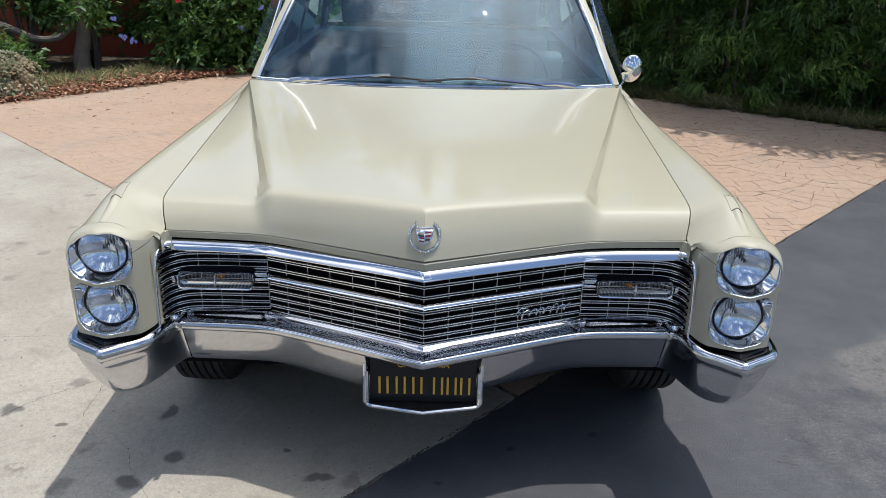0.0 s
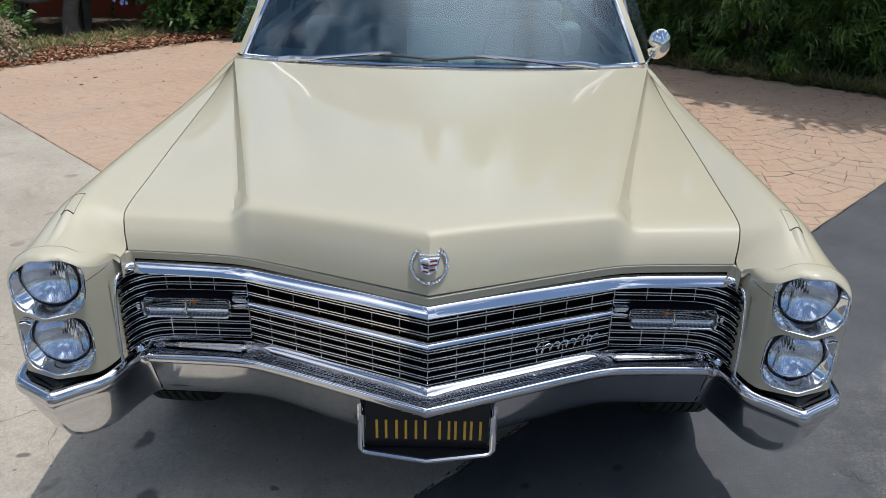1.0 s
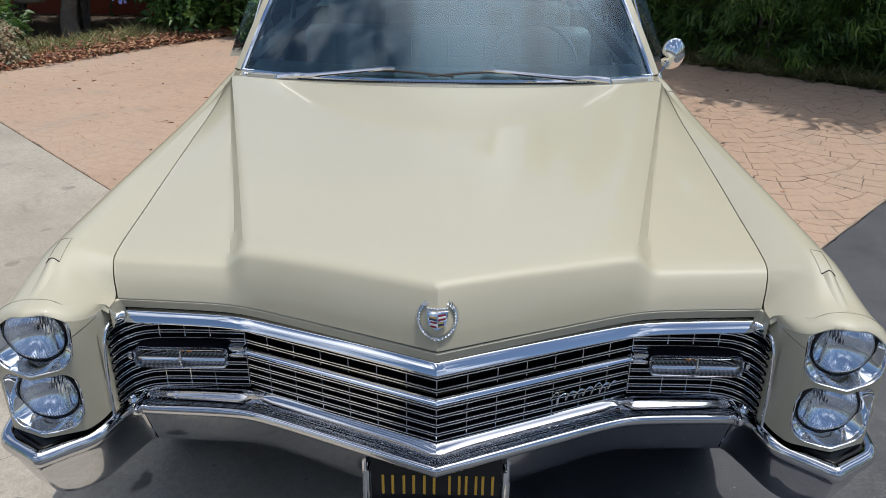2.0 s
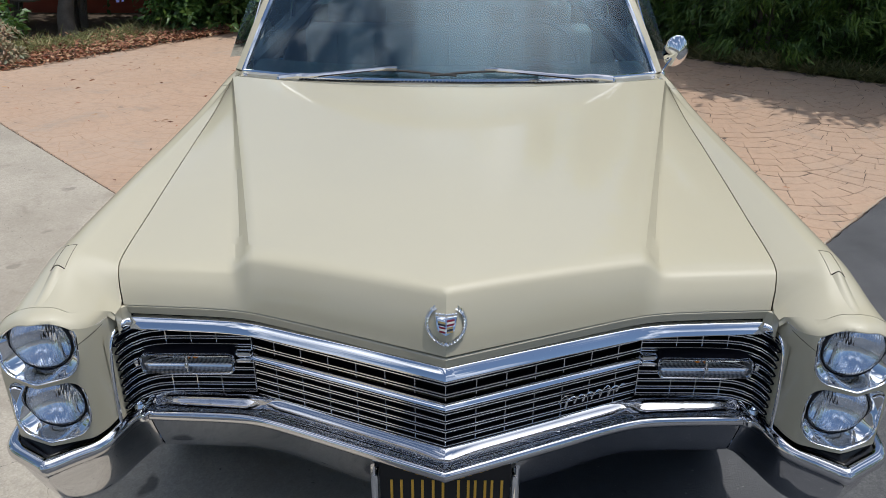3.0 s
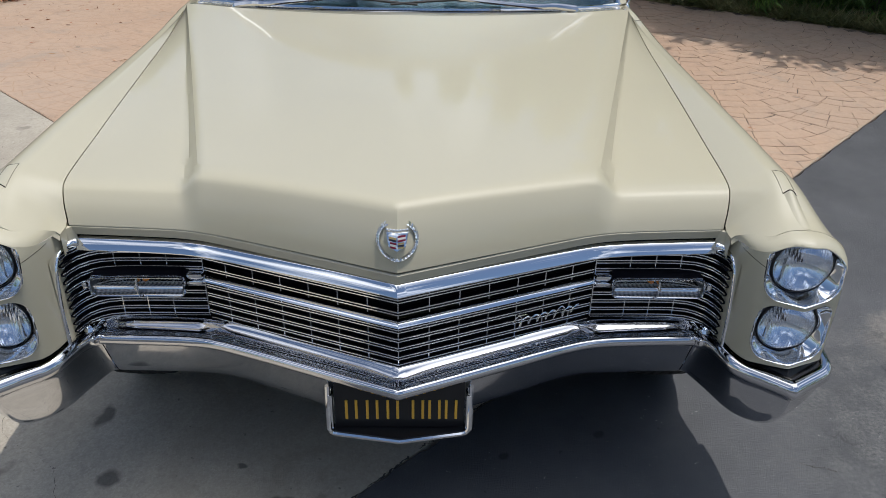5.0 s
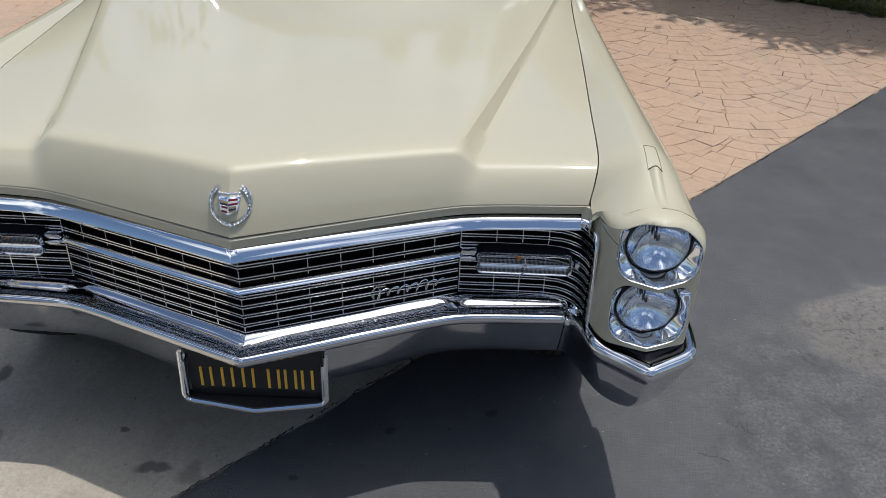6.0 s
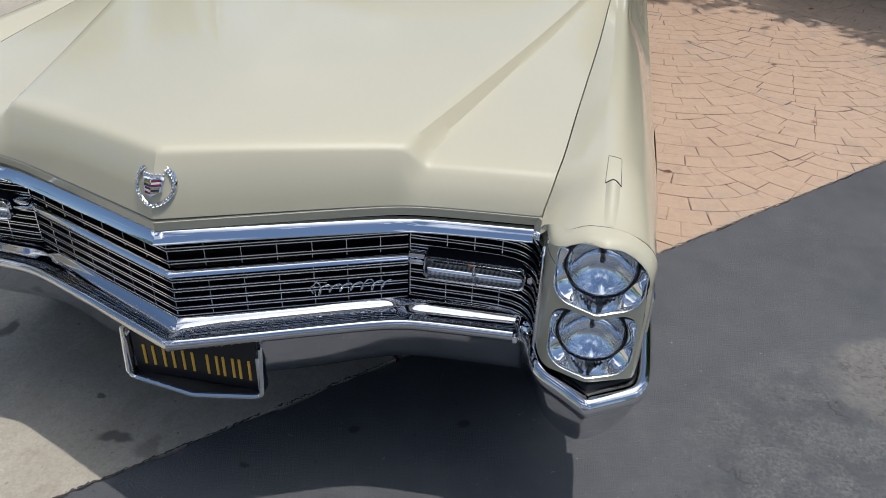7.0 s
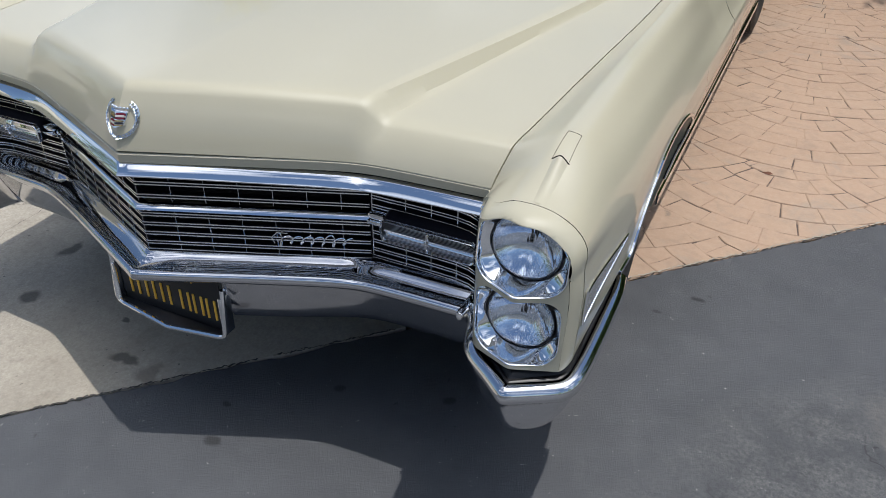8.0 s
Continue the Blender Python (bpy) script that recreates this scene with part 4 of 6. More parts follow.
bm = bmesh.new()
rows = []
for k in range(121):
    y, lo, hi = lamp_edge(k / 120)
    face = 0.0030 + 0.0013 * math.sin(k / 120 * 2 * math.pi * 15)
    rows.append([(side_at(y, lerp(lo, hi, j)) + (-0.004 if j in (-0.02, 1.02) else 0.003 if j in (0.0, 1.0) else face), y, lerp(lo, hi, j)) for j in (-0.02, 0.0, 0.2, 0.4, 0.6, 0.8, 1.0, 1.02)])
grid(bm, rows, flip=True)
corner_lamp = part("cornering_lamp", bm, RIBBED, car, "clear ribbed cornering lamp", angle=50)
bm = bmesh.new()
rim = [lamp_edge(k / 10) for k in range(11)]
edge = [(y, lo) for y, lo, hi in rim] + [(y, hi) for y, lo, hi in rim[::-1]]
tube(bm, [(side_at(y, z) + 0.003, y, z) for y, z in edge + edge[:1]], 0.0030, 8)
lamp_rim = part("lamp_rim", bm, CHROME, corner_lamp)
mirrored(lamp_rim, mirrored(corner_lamp))

# marker let into the fender's ridge, and the seam of the headlamp panel
def fender_z(x, y):
    sec = top_section(y)
    return float(np.interp(x, [q[0] for q in sec], [q[1] for q in sec]))


def seam_line(name, pts, r=0.0009):
    b = bmesh.new()
    tube(b, pts, r, 5)
    return mirrored(part(name, b, GASKET, car))


outline_m = [(0.8560, 0.240), (0.8580, 0.322), (0.8845, 0.321), (0.8870, 0.240)]
run = [(lerp(ax, bx_, k / 10), lerp(ay, by_, k / 10)) for (ax, ay), (bx_, by_) in zip(outline_m, outline_m[1:]) for k in range(11)]
seam_line("marker_seam", [(x, y, fender_z(x, y) + 0.0003) for x, y in run], 0.00045)
bm = bmesh.new()
rows = []
for k in range(15):
    f = k / 14
    y = lerp(0.128, 0.240, f)
    rows.append([(0.8720 + sx * 0.0165, y, fender_z(0.8720 + sx * 0.0165, y) - 0.001 + (0.0075 * f + 0.002) * math.cos(sx * math.pi / 2) ** 1.5) for sx in np.linspace(-1, 1, 15)])
grid(bm, rows, flip=True)
mirrored(part("marker_bulge", bm, PAINT, car))
bm = bmesh.new()
tube(bm, [(p[0], p[1] + 0.0005, p[2] + 0.0004) for p in rows[-1]], 0.0013, 6)
mirrored(part("marker_slot", bm, GASKET, car))

# ---- bumper ----
bm = bmesh.new()
BAR = [(-0.068, 0.006), (-0.0665, 0.027), (-0.062, 0.0300), (-0.055, 0.0275), (-0.047, 0.0205), (-0.040, 0.0145), (-0.028, 0.010), (-0.016, 0.0075), (-0.010, 0.0105), (-0.003, 0.0112), (0.004, 0.008), (0.0075, 0.001), (0.007, -0.007), (0.003, -0.014), (-0.004, -0.018), (-0.010, -0.020), (-0.05, -0.020)]
# outboard the bar's top lies flatter
WING = [(-0.065, 0.004), (-0.0632, 0.0256), (-0.0588, 0.0286), (-0.0515, 0.0272), (-0.0435, 0.0234), (-0.0358, 0.0176), (-0.0265, 0.0122), (-0.0172, 0.0092)]
SKIRT = [(-0.012, -0.016), (-0.017, -0.028), (-0.026, -0.050), (-0.040, -0.085), (-0.054, -0.118), (-0.066, -0.143), (-0.078, -0.154), (-0.088, -0.150), (-0.098, -0.10), (-0.098, -0.016)]
bx = full([i * 0.01788 for i in range(41)])
rows = []
for x in bx:
    t = smooth((abs(x) - 0.440) / 0.035)
    dip = math.exp(-(((abs(x) - 0.452) / 0.012) ** 2))
    row = []
    sl = 0.40 * (1 - t) * (1 if x > 0 else -1 if x < 0 else 0)
    k = math.sqrt(1 + sl * sl)
    for i, (u, v) in enumerate(BAR):
        if i < len(WING):
            u, v = lerp(u, WING[i][0], t), lerp(v, WING[i][1], t)
        if i < 5:
            u, v = u + 0.006 * dip, v - 0.008 * dip
        row.append((x + u * sl / k * 0.6 * smooth(abs(x) / 0.09), bumper_line(x) - u * (k if x == 0 else 1 / k + 0.12 * (1 - t)), 0.509 + v))
    rows.append(row[::-1])
vs = grid(bm, rows, wrap=True)
bm.faces.new(vs[0])
bm.faces.new(vs[-1][::-1])
bumper = part("bumper", bm, STEEL, car, "chrome V-shaped bumper with a ridge", angle=40)
bm = bmesh.new()
vs = sweep(bm, [(x, bumper_line(x), 0.509) for x in np.linspace(0.172, 0.7172, 34)], SKIRT[::-1])
for v in bm.verts:
    # the lower edge hangs deeper towards the number plate
    v.co.z = 0.509 + (v.co.z - 0.509) * (1 + 0.09 * (1 - smooth((abs(v.co.x) - 0.2) / 0.3)))
mirrored(part("bumper_skirt", bm, STEEL, bumper, "smooth chrome lower face", angle=40))
bm = bmesh.new()
sweep(bm, [(x, bumper_line(x) + 0.004, 0.509) for x in np.linspace(0.70, 0.735, 4)], SKIRT[::-1])
mirrored(part("joint_strip", bm, STEEL, bumper))
PATHB = [(0.718, 0.206), (0.732, 0.197), (0.745, 0.174), (0.755, 0.138), (0.766, 0.105), (0.788, 0.079), (0.831, 0.046), (0.868, 0.015), (0.875, 0.011), (0.882, 0.013), (0.920, 0.036), (0.953, 0.056), (0.975, 0.073), (0.987, 0.100), (0.991, 0.15), (0.992, 0.22), (0.992, 0.29), (0.991, 0.370), (0.984, 0.418)]
BASE = [(0.718, 0.280, 0.356), (0.737, 0.268, 0.355), (0.757, 0.245, 0.352), (0.774, 0.218, 0.348), (0.790, 0.185, 0.345), (0.806, 0.152, 0.342), (0.826, 0.130, 0.340), (0.848, 0.119, 0.340), (0.866, 0.117, 0.340), (0.884, 0.119, 0.340), (0.902, 0.127, 0.341), (0.917, 0.141, 0.345), (0.930, 0.162, 0.354), (0.941, 0.190, 0.370), (0.952, 0.222, 0.395), (0.963, 0.258, 0.430), (0.975, 0.305, 0.476), (0.984, 0.362, 0.512), (0.984, 0.416, 0.528)]
BZ = [0.509, 0.510, 0.513, 0.516, 0.517, 0.517, 0.517, 0.517, 0.517, 0.517, 0.517, 0.517, 0.518, 0.520, 0.524, 0.530, 0.538, 0.547, 0.551]
PB3 = [(x, y, z - 0.0065 * smooth((x - 0.74) / 0.06)) for (x, y), z in zip(PATHB, BZ)]
PB3 = spline(PB3[:9], 36) + spline(PB3[8:], 40)[1:]
BASE = [(x - 0.010 * smooth((x - 0.90) / 0.05), y, z) for x, y, z in BASE]
BS3 = spline(BASE[:9], 36) + spline(BASE[8:], 40)[1:]
NB = len(PB3)
bm = bmesh.new()
END = [(-0.024, 0.004), (-0.021, 0.0125), (-0.013, 0.0185), (-0.003, 0.0185), (0.006, 0.0135), (0.0112, 0.005), (0.0120, -0.004), (0.0095, -0.013), (0.004, -0.020), (-0.004, -0.0245)]
vs = sweep(bm, PB3, END[::-1], closed=False, limit=1.3)
rows = []
for k in range(17):
    f = k / 16
    row = []
    for i, v in enumerate(vs):
        a, c = v[0].co, Vector(BS3[i])
        h = f**1.2
        p = Vector((lerp(a.x, c.x, h), lerp(a.y, c.y, h), lerp(a.z, c.z, math.sin(f * math.pi / 2) ** 0.9)))
        w = 1 - smooth(i / 9)
        if w > 0:
            z = lerp(a.z, 0.357, f)
            u = table(0.509 - z, [-v for _, v in SKIRT[:7]], [u for u, _ in SKIRT[:7]])
            p = p.lerp(Vector((PB3[i][0] + 0.001, bumper_line(0.718) - u, z)), w)
        row.append(p)
    rows.append(row)
# the edge of the prow dies out towards the bottom
for _ in range(10):
    for k in range(4, 17):
        w = 0.5 * smooth((k - 3) / 9)
        old = [p.copy() for p in rows[k]]
        for i in range(10, NB - 4):
            rows[k][i] = old[i].lerp((old[i - 1] + old[i + 1]) / 2, w)
rows.append([(lerp(x, 0.87, 0.35), y + 0.025, z + 0.004) for x, y, z in rows[-1]])
rows.append([(lerp(x, 0.87, 0.5), y + 0.06, z + 0.03) for x, y, z in rows[-1]])
grid(bm, rows, flip=False)
bmesh.ops.remove_doubles(bm, verts=bm.verts, dist=0.0002)
bmesh.ops.recalc_face_normals(bm, faces=bm.faces)
bend = part("bumper_end", bm, STEEL, bumper, "rounded chrome bumper end", angle=55)
mirrored(bend)
bm = bmesh.new()
ctr = Vector((0.872, 0.25))
loops = []
for d, z in ((0.024, -0.010), (0.016, 0.008), (0.021, 0.0135), (0.026, 0.0150), (0.030, 0.0125), (0.034, 0.0130), (0.042, 0.022), (0.056, 0.027)):
    row = []
    for i in range(8, NB):
        px, py, pz = PB3[i]
        v = Vector((px, py))
        v += (ctr - v).normalized() * d
        row.append((v.x, v.y, pz + z))
    loops.append(row)
vs = grid(bm, loops)
bm.faces.new(vs[-1])
bmesh.ops.recalc_face_normals(bm, faces=bm.faces)
mirrored(part("bumper_gasket", bm, FILLER, bumper, "black filler strip"))
bm = bmesh.new()
box(bm, (0.708, 0.165, 0.517), (0.722, 0.25, 0.537), 0.005)
revolve(bm, [(0.001, -0.006), (0.012, -0.005), (0.016, 0.0), (0.012, 0.008)], (0.735, 0.215, 0.53), "Z", 16)
mirrored(part("bumper_joint", bm, CHROME, bumper))

# number plate in its chrome surround
PL, PY = 0.152, 0.092
bm = bmesh.new()
box(bm, (-PL, PY, 0.335), (PL, PY + 0.003, 0.487), 0.001)
plate = part("number_plate", bm, PLATE_BLACK, car, "black number plate with yellow characters")
bm = bmesh.new()
tube(bm, [(-0.166, PY - 0.004, 0.462), (-0.165, PY - 0.016, 0.345), (-0.158, PY - 0.016, 0.333), (-0.145, PY - 0.017, 0.329), (0.0, PY - 0.030, 0.316), (0.145, PY - 0.017, 0.329), (0.158, PY - 0.016, 0.333), (0.165, PY - 0.016, 0.345), (0.166, PY - 0.004, 0.462)], 0.0065, 8)
for s in (-1, 1):
    box(bm, (s * 0.160 - 0.005, PY - 0.014, 0.335), (s * 0.160 + 0.005, PY + 0.02, 0.440), 0.002)
part("plate_surround", bm, CHROME, plate, "chrome surround")
bm = bmesh.new()
grid(bm, [[(x, PY - 0.014 - 0.013 * (1 - abs(x) / 0.16), 0.331 - 0.013 * (1 - abs(x) / 0.16)) for x in np.linspace(-0.16, 0.16, 17)], [(x, PY + 0.012, 0.334) for x in np.linspace(-0.16, 0.16, 17)]])
part("surround_floor", bm, BULB, plate)
# the plate's characters, as plain strokes of their size
for k, cx in enumerate((-0.113, -0.064, -0.016, 0.043, 0.082, 0.121)):
    bm = bmesh.new()
    for sx in (-0.0115, 0.0115):
        box(bm, (cx + sx - 0.0032, PY - 0.0025, 0.361), (cx + sx + 0.0032, PY + 0.001, 0.417), 0.001)
    part("character_bar", bm, PLATE_YELLOW, plate)
cu = bpy.data.curves.new("state_name", "FONT")
cu.body, cu.size, cu.align_x, cu.extrude = "CALIFORNIA", 0.026, "CENTER", 0.0008
tx = new("state_name_font", cu)
bpy.context.view_layer.update()
me = bpy.data.meshes.new_from_object(tx.evaluated_get(bpy.context.evaluated_depsgraph_get()))
bpy.data.objects.remove(tx)
me.transform(pose(0, PY - 0.0015, 0.449, 90, 0, 0) @ Matrix.Diagonal((1.0, 1, 1, 1)))
me.materials.clear()
me.materials.append(PLATE_YELLOW)
nm = new("state_name", me)
nm.parent = plate

# ---- hood crest in a wreath ----
EZ = 0.861


def on_nose(x, z):
    """Depth of the hood's nose at a height."""
    f = (z - 0.797) / (hood_z(x, front(x) + 0.066) - 0.797)
    return front(x) + 0.004 + 0.062 * f - 0.010 * math.sin(math.pi * min(1, max(0, f)) * 0.9)


bm = bmesh.new()
shield = [(-0.0235, 0.015), (-0.0195, -0.003), (-0.017, -0.012), (0.0, -0.018), (0.017, -0.012), (0.0195, -0.003), (0.0235, 0.015)]
rows = [[(x * k, on_nose(x, EZ + z) - d, EZ + z * k) for x, z in shield + [(0.0, 0.0165)]] for d, k in ((-0.002, 1), (0.006, 1), (0.008, 0.93))]
vs = grid(bm, rows, wrap=True)
bm.faces.new(vs[-1])
crest = part("crest", bm, CHROME, car, "shield crest with a coronet in a chrome laurel wreath")
for qx, qz, mats in ((-1, 1, (CHROME, GOLD, BLUE)), (1, 1, (RED, WHITE, RED)), (-1, -1, (RED, WHITE, RED)), (1, -1, (GOLD, BLUE, GOLD))):
    for k, mt in enumerate(mats):
        bm = bmesh.new()
        x0, x1 = (0.0012, 0.0170 if qz > 0 else 0.0140)
        zc = qz * 0.0066 + (1 - k) * 0.0040
        box(bm, (qx * x0 if qx > 0 else -x1, -0.0006, zc - 0.0016), (x1 if qx > 0 else -x0, 0.0006, zc + 0.0016))
        for v in bm.verts:
            v.co = Vector((v.co.x, on_nose(v.co.x, EZ + v.co.z) - 0.0092 + v.co.y, EZ + v.co.z))
        part("enamel_field", bm, mt, crest)
for k in range(7):
    bm = bmesh.new()
    x = -0.020 + k * 0.04 / 6
    bmesh.ops.create_icosphere(bm, subdivisions=2, radius=0.0036, matrix=Matrix.Translation((x, on_nose(x, EZ + 0.019) - 0.006, EZ + 0.019 + 0.002 * (1 - abs(k - 3) / 3))))
    part("coronet_pearl", bm, CHROME, crest)
bm = bmesh.new()
for s in (-1, 1):
    for k in range(15):
        a = radians(lerp(-86, 52, k / 14))
        for side in (-1, 1):
            r = 0.0395 + side * 0.0022
            px, pz = s * math.cos(a) * r, math.sin(a) * r * 0.90 - 0.001
            dirx, dirz = -s * math.sin(a) + side * 0.35 * s * math.cos(a), math.cos(a) + side * 0.35 * math.sin(a)
            L = 0.0125 if k < 13 else 0.009
            p0 = Vector((px, 0, pz))
            d = Vector((dirx, 0, dirz)).normalized()
            nrm = Vector((d.z, 0, -d.x))
            pts = [p0 - d * L * 0.4, p0 + nrm * 0.0019, p0 + d * L * 0.6, p0 - nrm * 0.0019]
            base = [bm.verts.new((q.x, on_nose(q.x, EZ + q.z) - 0.003, EZ + q.z)) for q in pts]
            top = bm.verts.new((p0.x, on_nose(p0.x, EZ + p0.z) - 0.0075, EZ + p0.z))
            for i in range(4):
                bm.faces.new((base[i], base[(i + 1) % 4], top))
    tube(bm, [(s * math.cos(radians(a)) * 0.0395, on_nose(0.03, EZ + math.sin(radians(a)) * 0.0355) - 0.003, EZ + math.sin(radians(a)) * 0.0355 - 0.001) for a in range(-90, 56, 8)], 0.0012, 6)
bmesh.ops.recalc_face_normals(bm, faces=bm.faces)
part("wreath", bm, CHROME, crest, angle=20)

# script badge on the grille, as a plain flourish
bm = bmesh.new()
p = []
for k in range(90):
    f = k / 89
    x = 0.272 + 0.150 * f + 0.006 * math.sin(f * 44) + 0.004 * math.cos(f * 44)
    z = 0.583 + 0.010 * math.cos(f * 44) * (1.9 if f < 0.12 else 1.0 if f < 0.65 else 1.5 if f < 0.8 else 0.9)
    p.append((x, grille_y(x) - 0.008, z))
tube(bm, p, 0.0015, 6)
tube(bm, [(0.268, grille_y(0.268) - 0.008, 0.574), (0.262, grille_y(0.262) - 0.008, 0.588), (0.275, grille_y(0.275) - 0.008, 0.602), (0.296, grille_y(0.296) - 0.008, 0.600)], 0.0015, 6)
part("script_badge", bm, CHROME, car, "chrome script flourish")

# ---- cowl, wipers, windshield ----
def glass_base(x):
    return (x, 1.64 + 0.225 * (abs(x) / 0.83) ** 2.2, 0.962 - 0.018 * (x / 0.83) ** 2)


def glass_top(x):
    return (x * 0.80, 2.06 + 0.16 * (x / 0.83) ** 2, 1.375 - 0.02 * (x / 0.83) ** 2)


cx = full([i * 0.0415 for i in range(21)])
bm = bmesh.new()
rows = []
for f in (0.0, 0.02, 0.3, 0.6, 0.9, 1.05):
    row = []
    for x in cx:
        xx = x * lerp(1.006, 1.035, f)
        b = glass_base(x)
        yh = hood_end(xx) + 0.006
        y = lerp(yh, b[1] + 0.02, f)
        z = lerp(hood_z(xx, yh) - (0.02 if f == 0 else 0.001), b[2] - 0.002, f)
        row.append((xx, y, z))
    rows.append(row)
grid(bm, rows)
part("cowl", bm, PAINT, car)
bm = bmesh.new()
def cowl_z(x, y):
    """Height of the cowl behind the hood."""
    yh, b = hood_end(x) + 0.006, glass_base(x)
    return lerp(hood_z(x, yh) - 0.001, b[2] - 0.002, min(1.0, max(0.0, (y - yh) / (b[1] + 0.02 - yh))))


def vent_y(x, f):
    return 1.572 + f * 0.040 + 0.06 * (x / 0.83) ** 2


grid(bm, [[(x, vent_y(x, f), cowl_z(x, vent_y(x, f)) + 0.003) for x in np.linspace(-0.56, 0.56, 36)] for f in (0, 0.5, 1)])
vent = part("cowl_vent", bm, BLACK, car, "dark slotted air intake")
for k in range(78):
    x = -0.555 + k * 1.11 / 77
    bm = bmesh.new()
    z0, z1 = cowl_z(x, vent_y(x, 0)) + 0.0034, cowl_z(x, vent_y(x, 1)) + 0.0034
    grid(bm, [[(x + d, vent_y(x, f), lerp(z0, z1, f) + h) for d, h in ((-0.0022, 0), (-0.0018, 0.003), (0.0018, 0.003), (0.0022, 0))] for f in (0, 1)], flip=True)
    part("vent_slat", bm, BULB, vent)

bm = bmesh.new()
N = 17
rows = []
for k in range(N):
    f = k / (N - 1)
    row = []
    for x in cx:
        a, b = Vector(glass_base(x)), Vector(glass_top(x))
        p = a.lerp(b, f)
        p.y -= 0.015 * math.sin(math.pi * f)
        p.z += 0.008 * math.sin(math.pi * f)
        row.append(p)
    rows.append(row)
grid(bm, rows)
grid(bm, [[p + Vector((0, 0.005, -0.003)) for p in r] for r in rows], flip=True)
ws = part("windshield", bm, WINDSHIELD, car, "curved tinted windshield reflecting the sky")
bm = bmesh.new()
fr = [glass_base(x) for x in cx]
tube(bm, [(x, y - 0.004, z + 0.002) for x, y, z in fr], 0.007, 8)
part("windshield_trim", bm, CHROME, ws)
bm = bmesh.new()
tube(bm, [Vector(glass_base(0.83)).lerp(Vector(glass_top(0.83)), k / 10) + Vector((0, -0.015 * math.sin(math.pi * k / 10) - 0.004, 0.008 * math.sin(math.pi * k / 10))) for k in range(11)], 0.010, 8)
mirrored(part("pillar_trim", bm, CHROME, ws))
bm = bmesh.new()
rows = []
for k in range(15):
    f = k / 14
    a = Vector(glass_base(0.83)).lerp(Vector(glass_top(0.83)), f) + Vector((0, -0.015 * math.sin(math.pi * f), 0.008 * math.sin(math.pi * f)))
    rows.append([a + Vector(d) for d in ((0.006, -0.002, 0.002), (0.018, 0.0, 0.006), (0.034, 0.012, 0.006), (0.040, 0.03, -0.002), (0.034, 0.05, -0.01), (0.0, 0.045, -0.01), (-0.004, 0.02, -0.004))])
grid(bm, rows, wrap=True)
mirrored(part("front_pillar", bm, PAINT, car))
bm = bmesh.new()
grid(bm, [[r[6] + Vector((-0.004, -0.004, -0.002)), r[6] + Vector((-0.008, 0.004, -0.004)), r[5] + Vector((-0.006, 0.004, -0.004)), r[4] + Vector((0.004, 0.006, -0.004))] for r in rows])
mirrored(part("pillar_lining", bm, CARPET, car))

# roof with rear window and pillars
bm = bmesh.new()
rows = []
for k in range(19):
    f = k / 18
    row = []
    for x in cx:
        t = glass_top(x)
        y = lerp(t[1] - 0.01, 3.72 - 0.12 * (x / 0.83) ** 2, f)
        row.append((t[0] * (1.0 + 0.06 * math.sin(math.pi * f)), y, t[2] + 0.008 + 0.055 * math.sin(math.pi * (0.15 + 0.65 * f)) - 0.02 - 0.015 * (x / 0.83) ** 4))
    rows.append(row)
under = [[(x * 0.97, y, z - 0.03) for x, y, z in r] for r in rows]
grid(bm, rows)
grid(bm, [rows[0], under[0]], flip=True)
for e in (0, -1):
    grid(bm, [[r[e] for r in rows], [r[e] for r in under]], flip=(e == 0))
part("roof", bm, PAINT, car)
bm = bmesh.new()
grid(bm, [[(x * 0.995, y, z - 0.001) for x, y, z in r] for r in under], flip=True)
part("headliner", bm, CARPET, car)
bm = bmesh.new()
grid(bm, [[(x * lerp(0.80, 0.84, f), lerp(3.70, 4.15, f) - 0.12 * (x / 0.83) ** 2, lerp(1.37, 0.99, f) - 0.015 * (x / 0.83) ** 2) for x in cx] for f in np.linspace(0, 1, 8)])
rw = part("rear_window", bm, DARK_GLASS, car)
rw.visible_shadow = False
bm = bmesh.new()
grid(bm, [[(x * 1.01, 4.15 + 1.3 * f, 0.985 - 0.05 * f * f - 0.02 * (x / 0.83) ** 2) for x in cx] for f in np.linspace(0, 1, 10)])
grid(bm, [[(x * 1.01, 5.45 + 0.03 * math.sin(math.pi * f), lerp(0.935, 0.55, f) - 0.02 * (x / 0.83) ** 2 * (1 - f)) for x in cx] for f in np.linspace(0, 1, 8)])
part("trunk_lid", bm, PAINT, car)
bm = bmesh.new()
sweep(bm, [(0.99, 5.2, 0.46), (0.985, 5.45, 0.46), (0.95, 5.56, 0.46), (0.0, 5.62, 0.46), (-0.95, 5.56, 0.46), (-0.985, 5.45, 0.46), (-0.99, 5.2, 0.46)][::1], [(-0.03, -0.08), (0.0, -0.08), (0.02, -0.02), (0.02, 0.04), (0.0, 0.07), (-0.03, 0.07)])
part("rear_bumper", bm, STEEL, car)
bm = bmesh.new()
rows = []
for k in range(9):
    f = k / 8
    rows.append([(lerp(0.70, 0.86, f) + d[0], lerp(3.55, 4.30, f) + d[1], lerp(1.36, 0.945, f)) for d in ((0, 0), (0.012, 0.01), (0.012, -0.28 * (1 - f * 0.3)), (0, -0.27))])
grid(bm, rows, wrap=True)
bmesh.ops.recalc_face_normals(bm, faces=bm.faces)
mirrored(part("rear_pillar", bm, PAINT, car))
bm = bmesh.new()
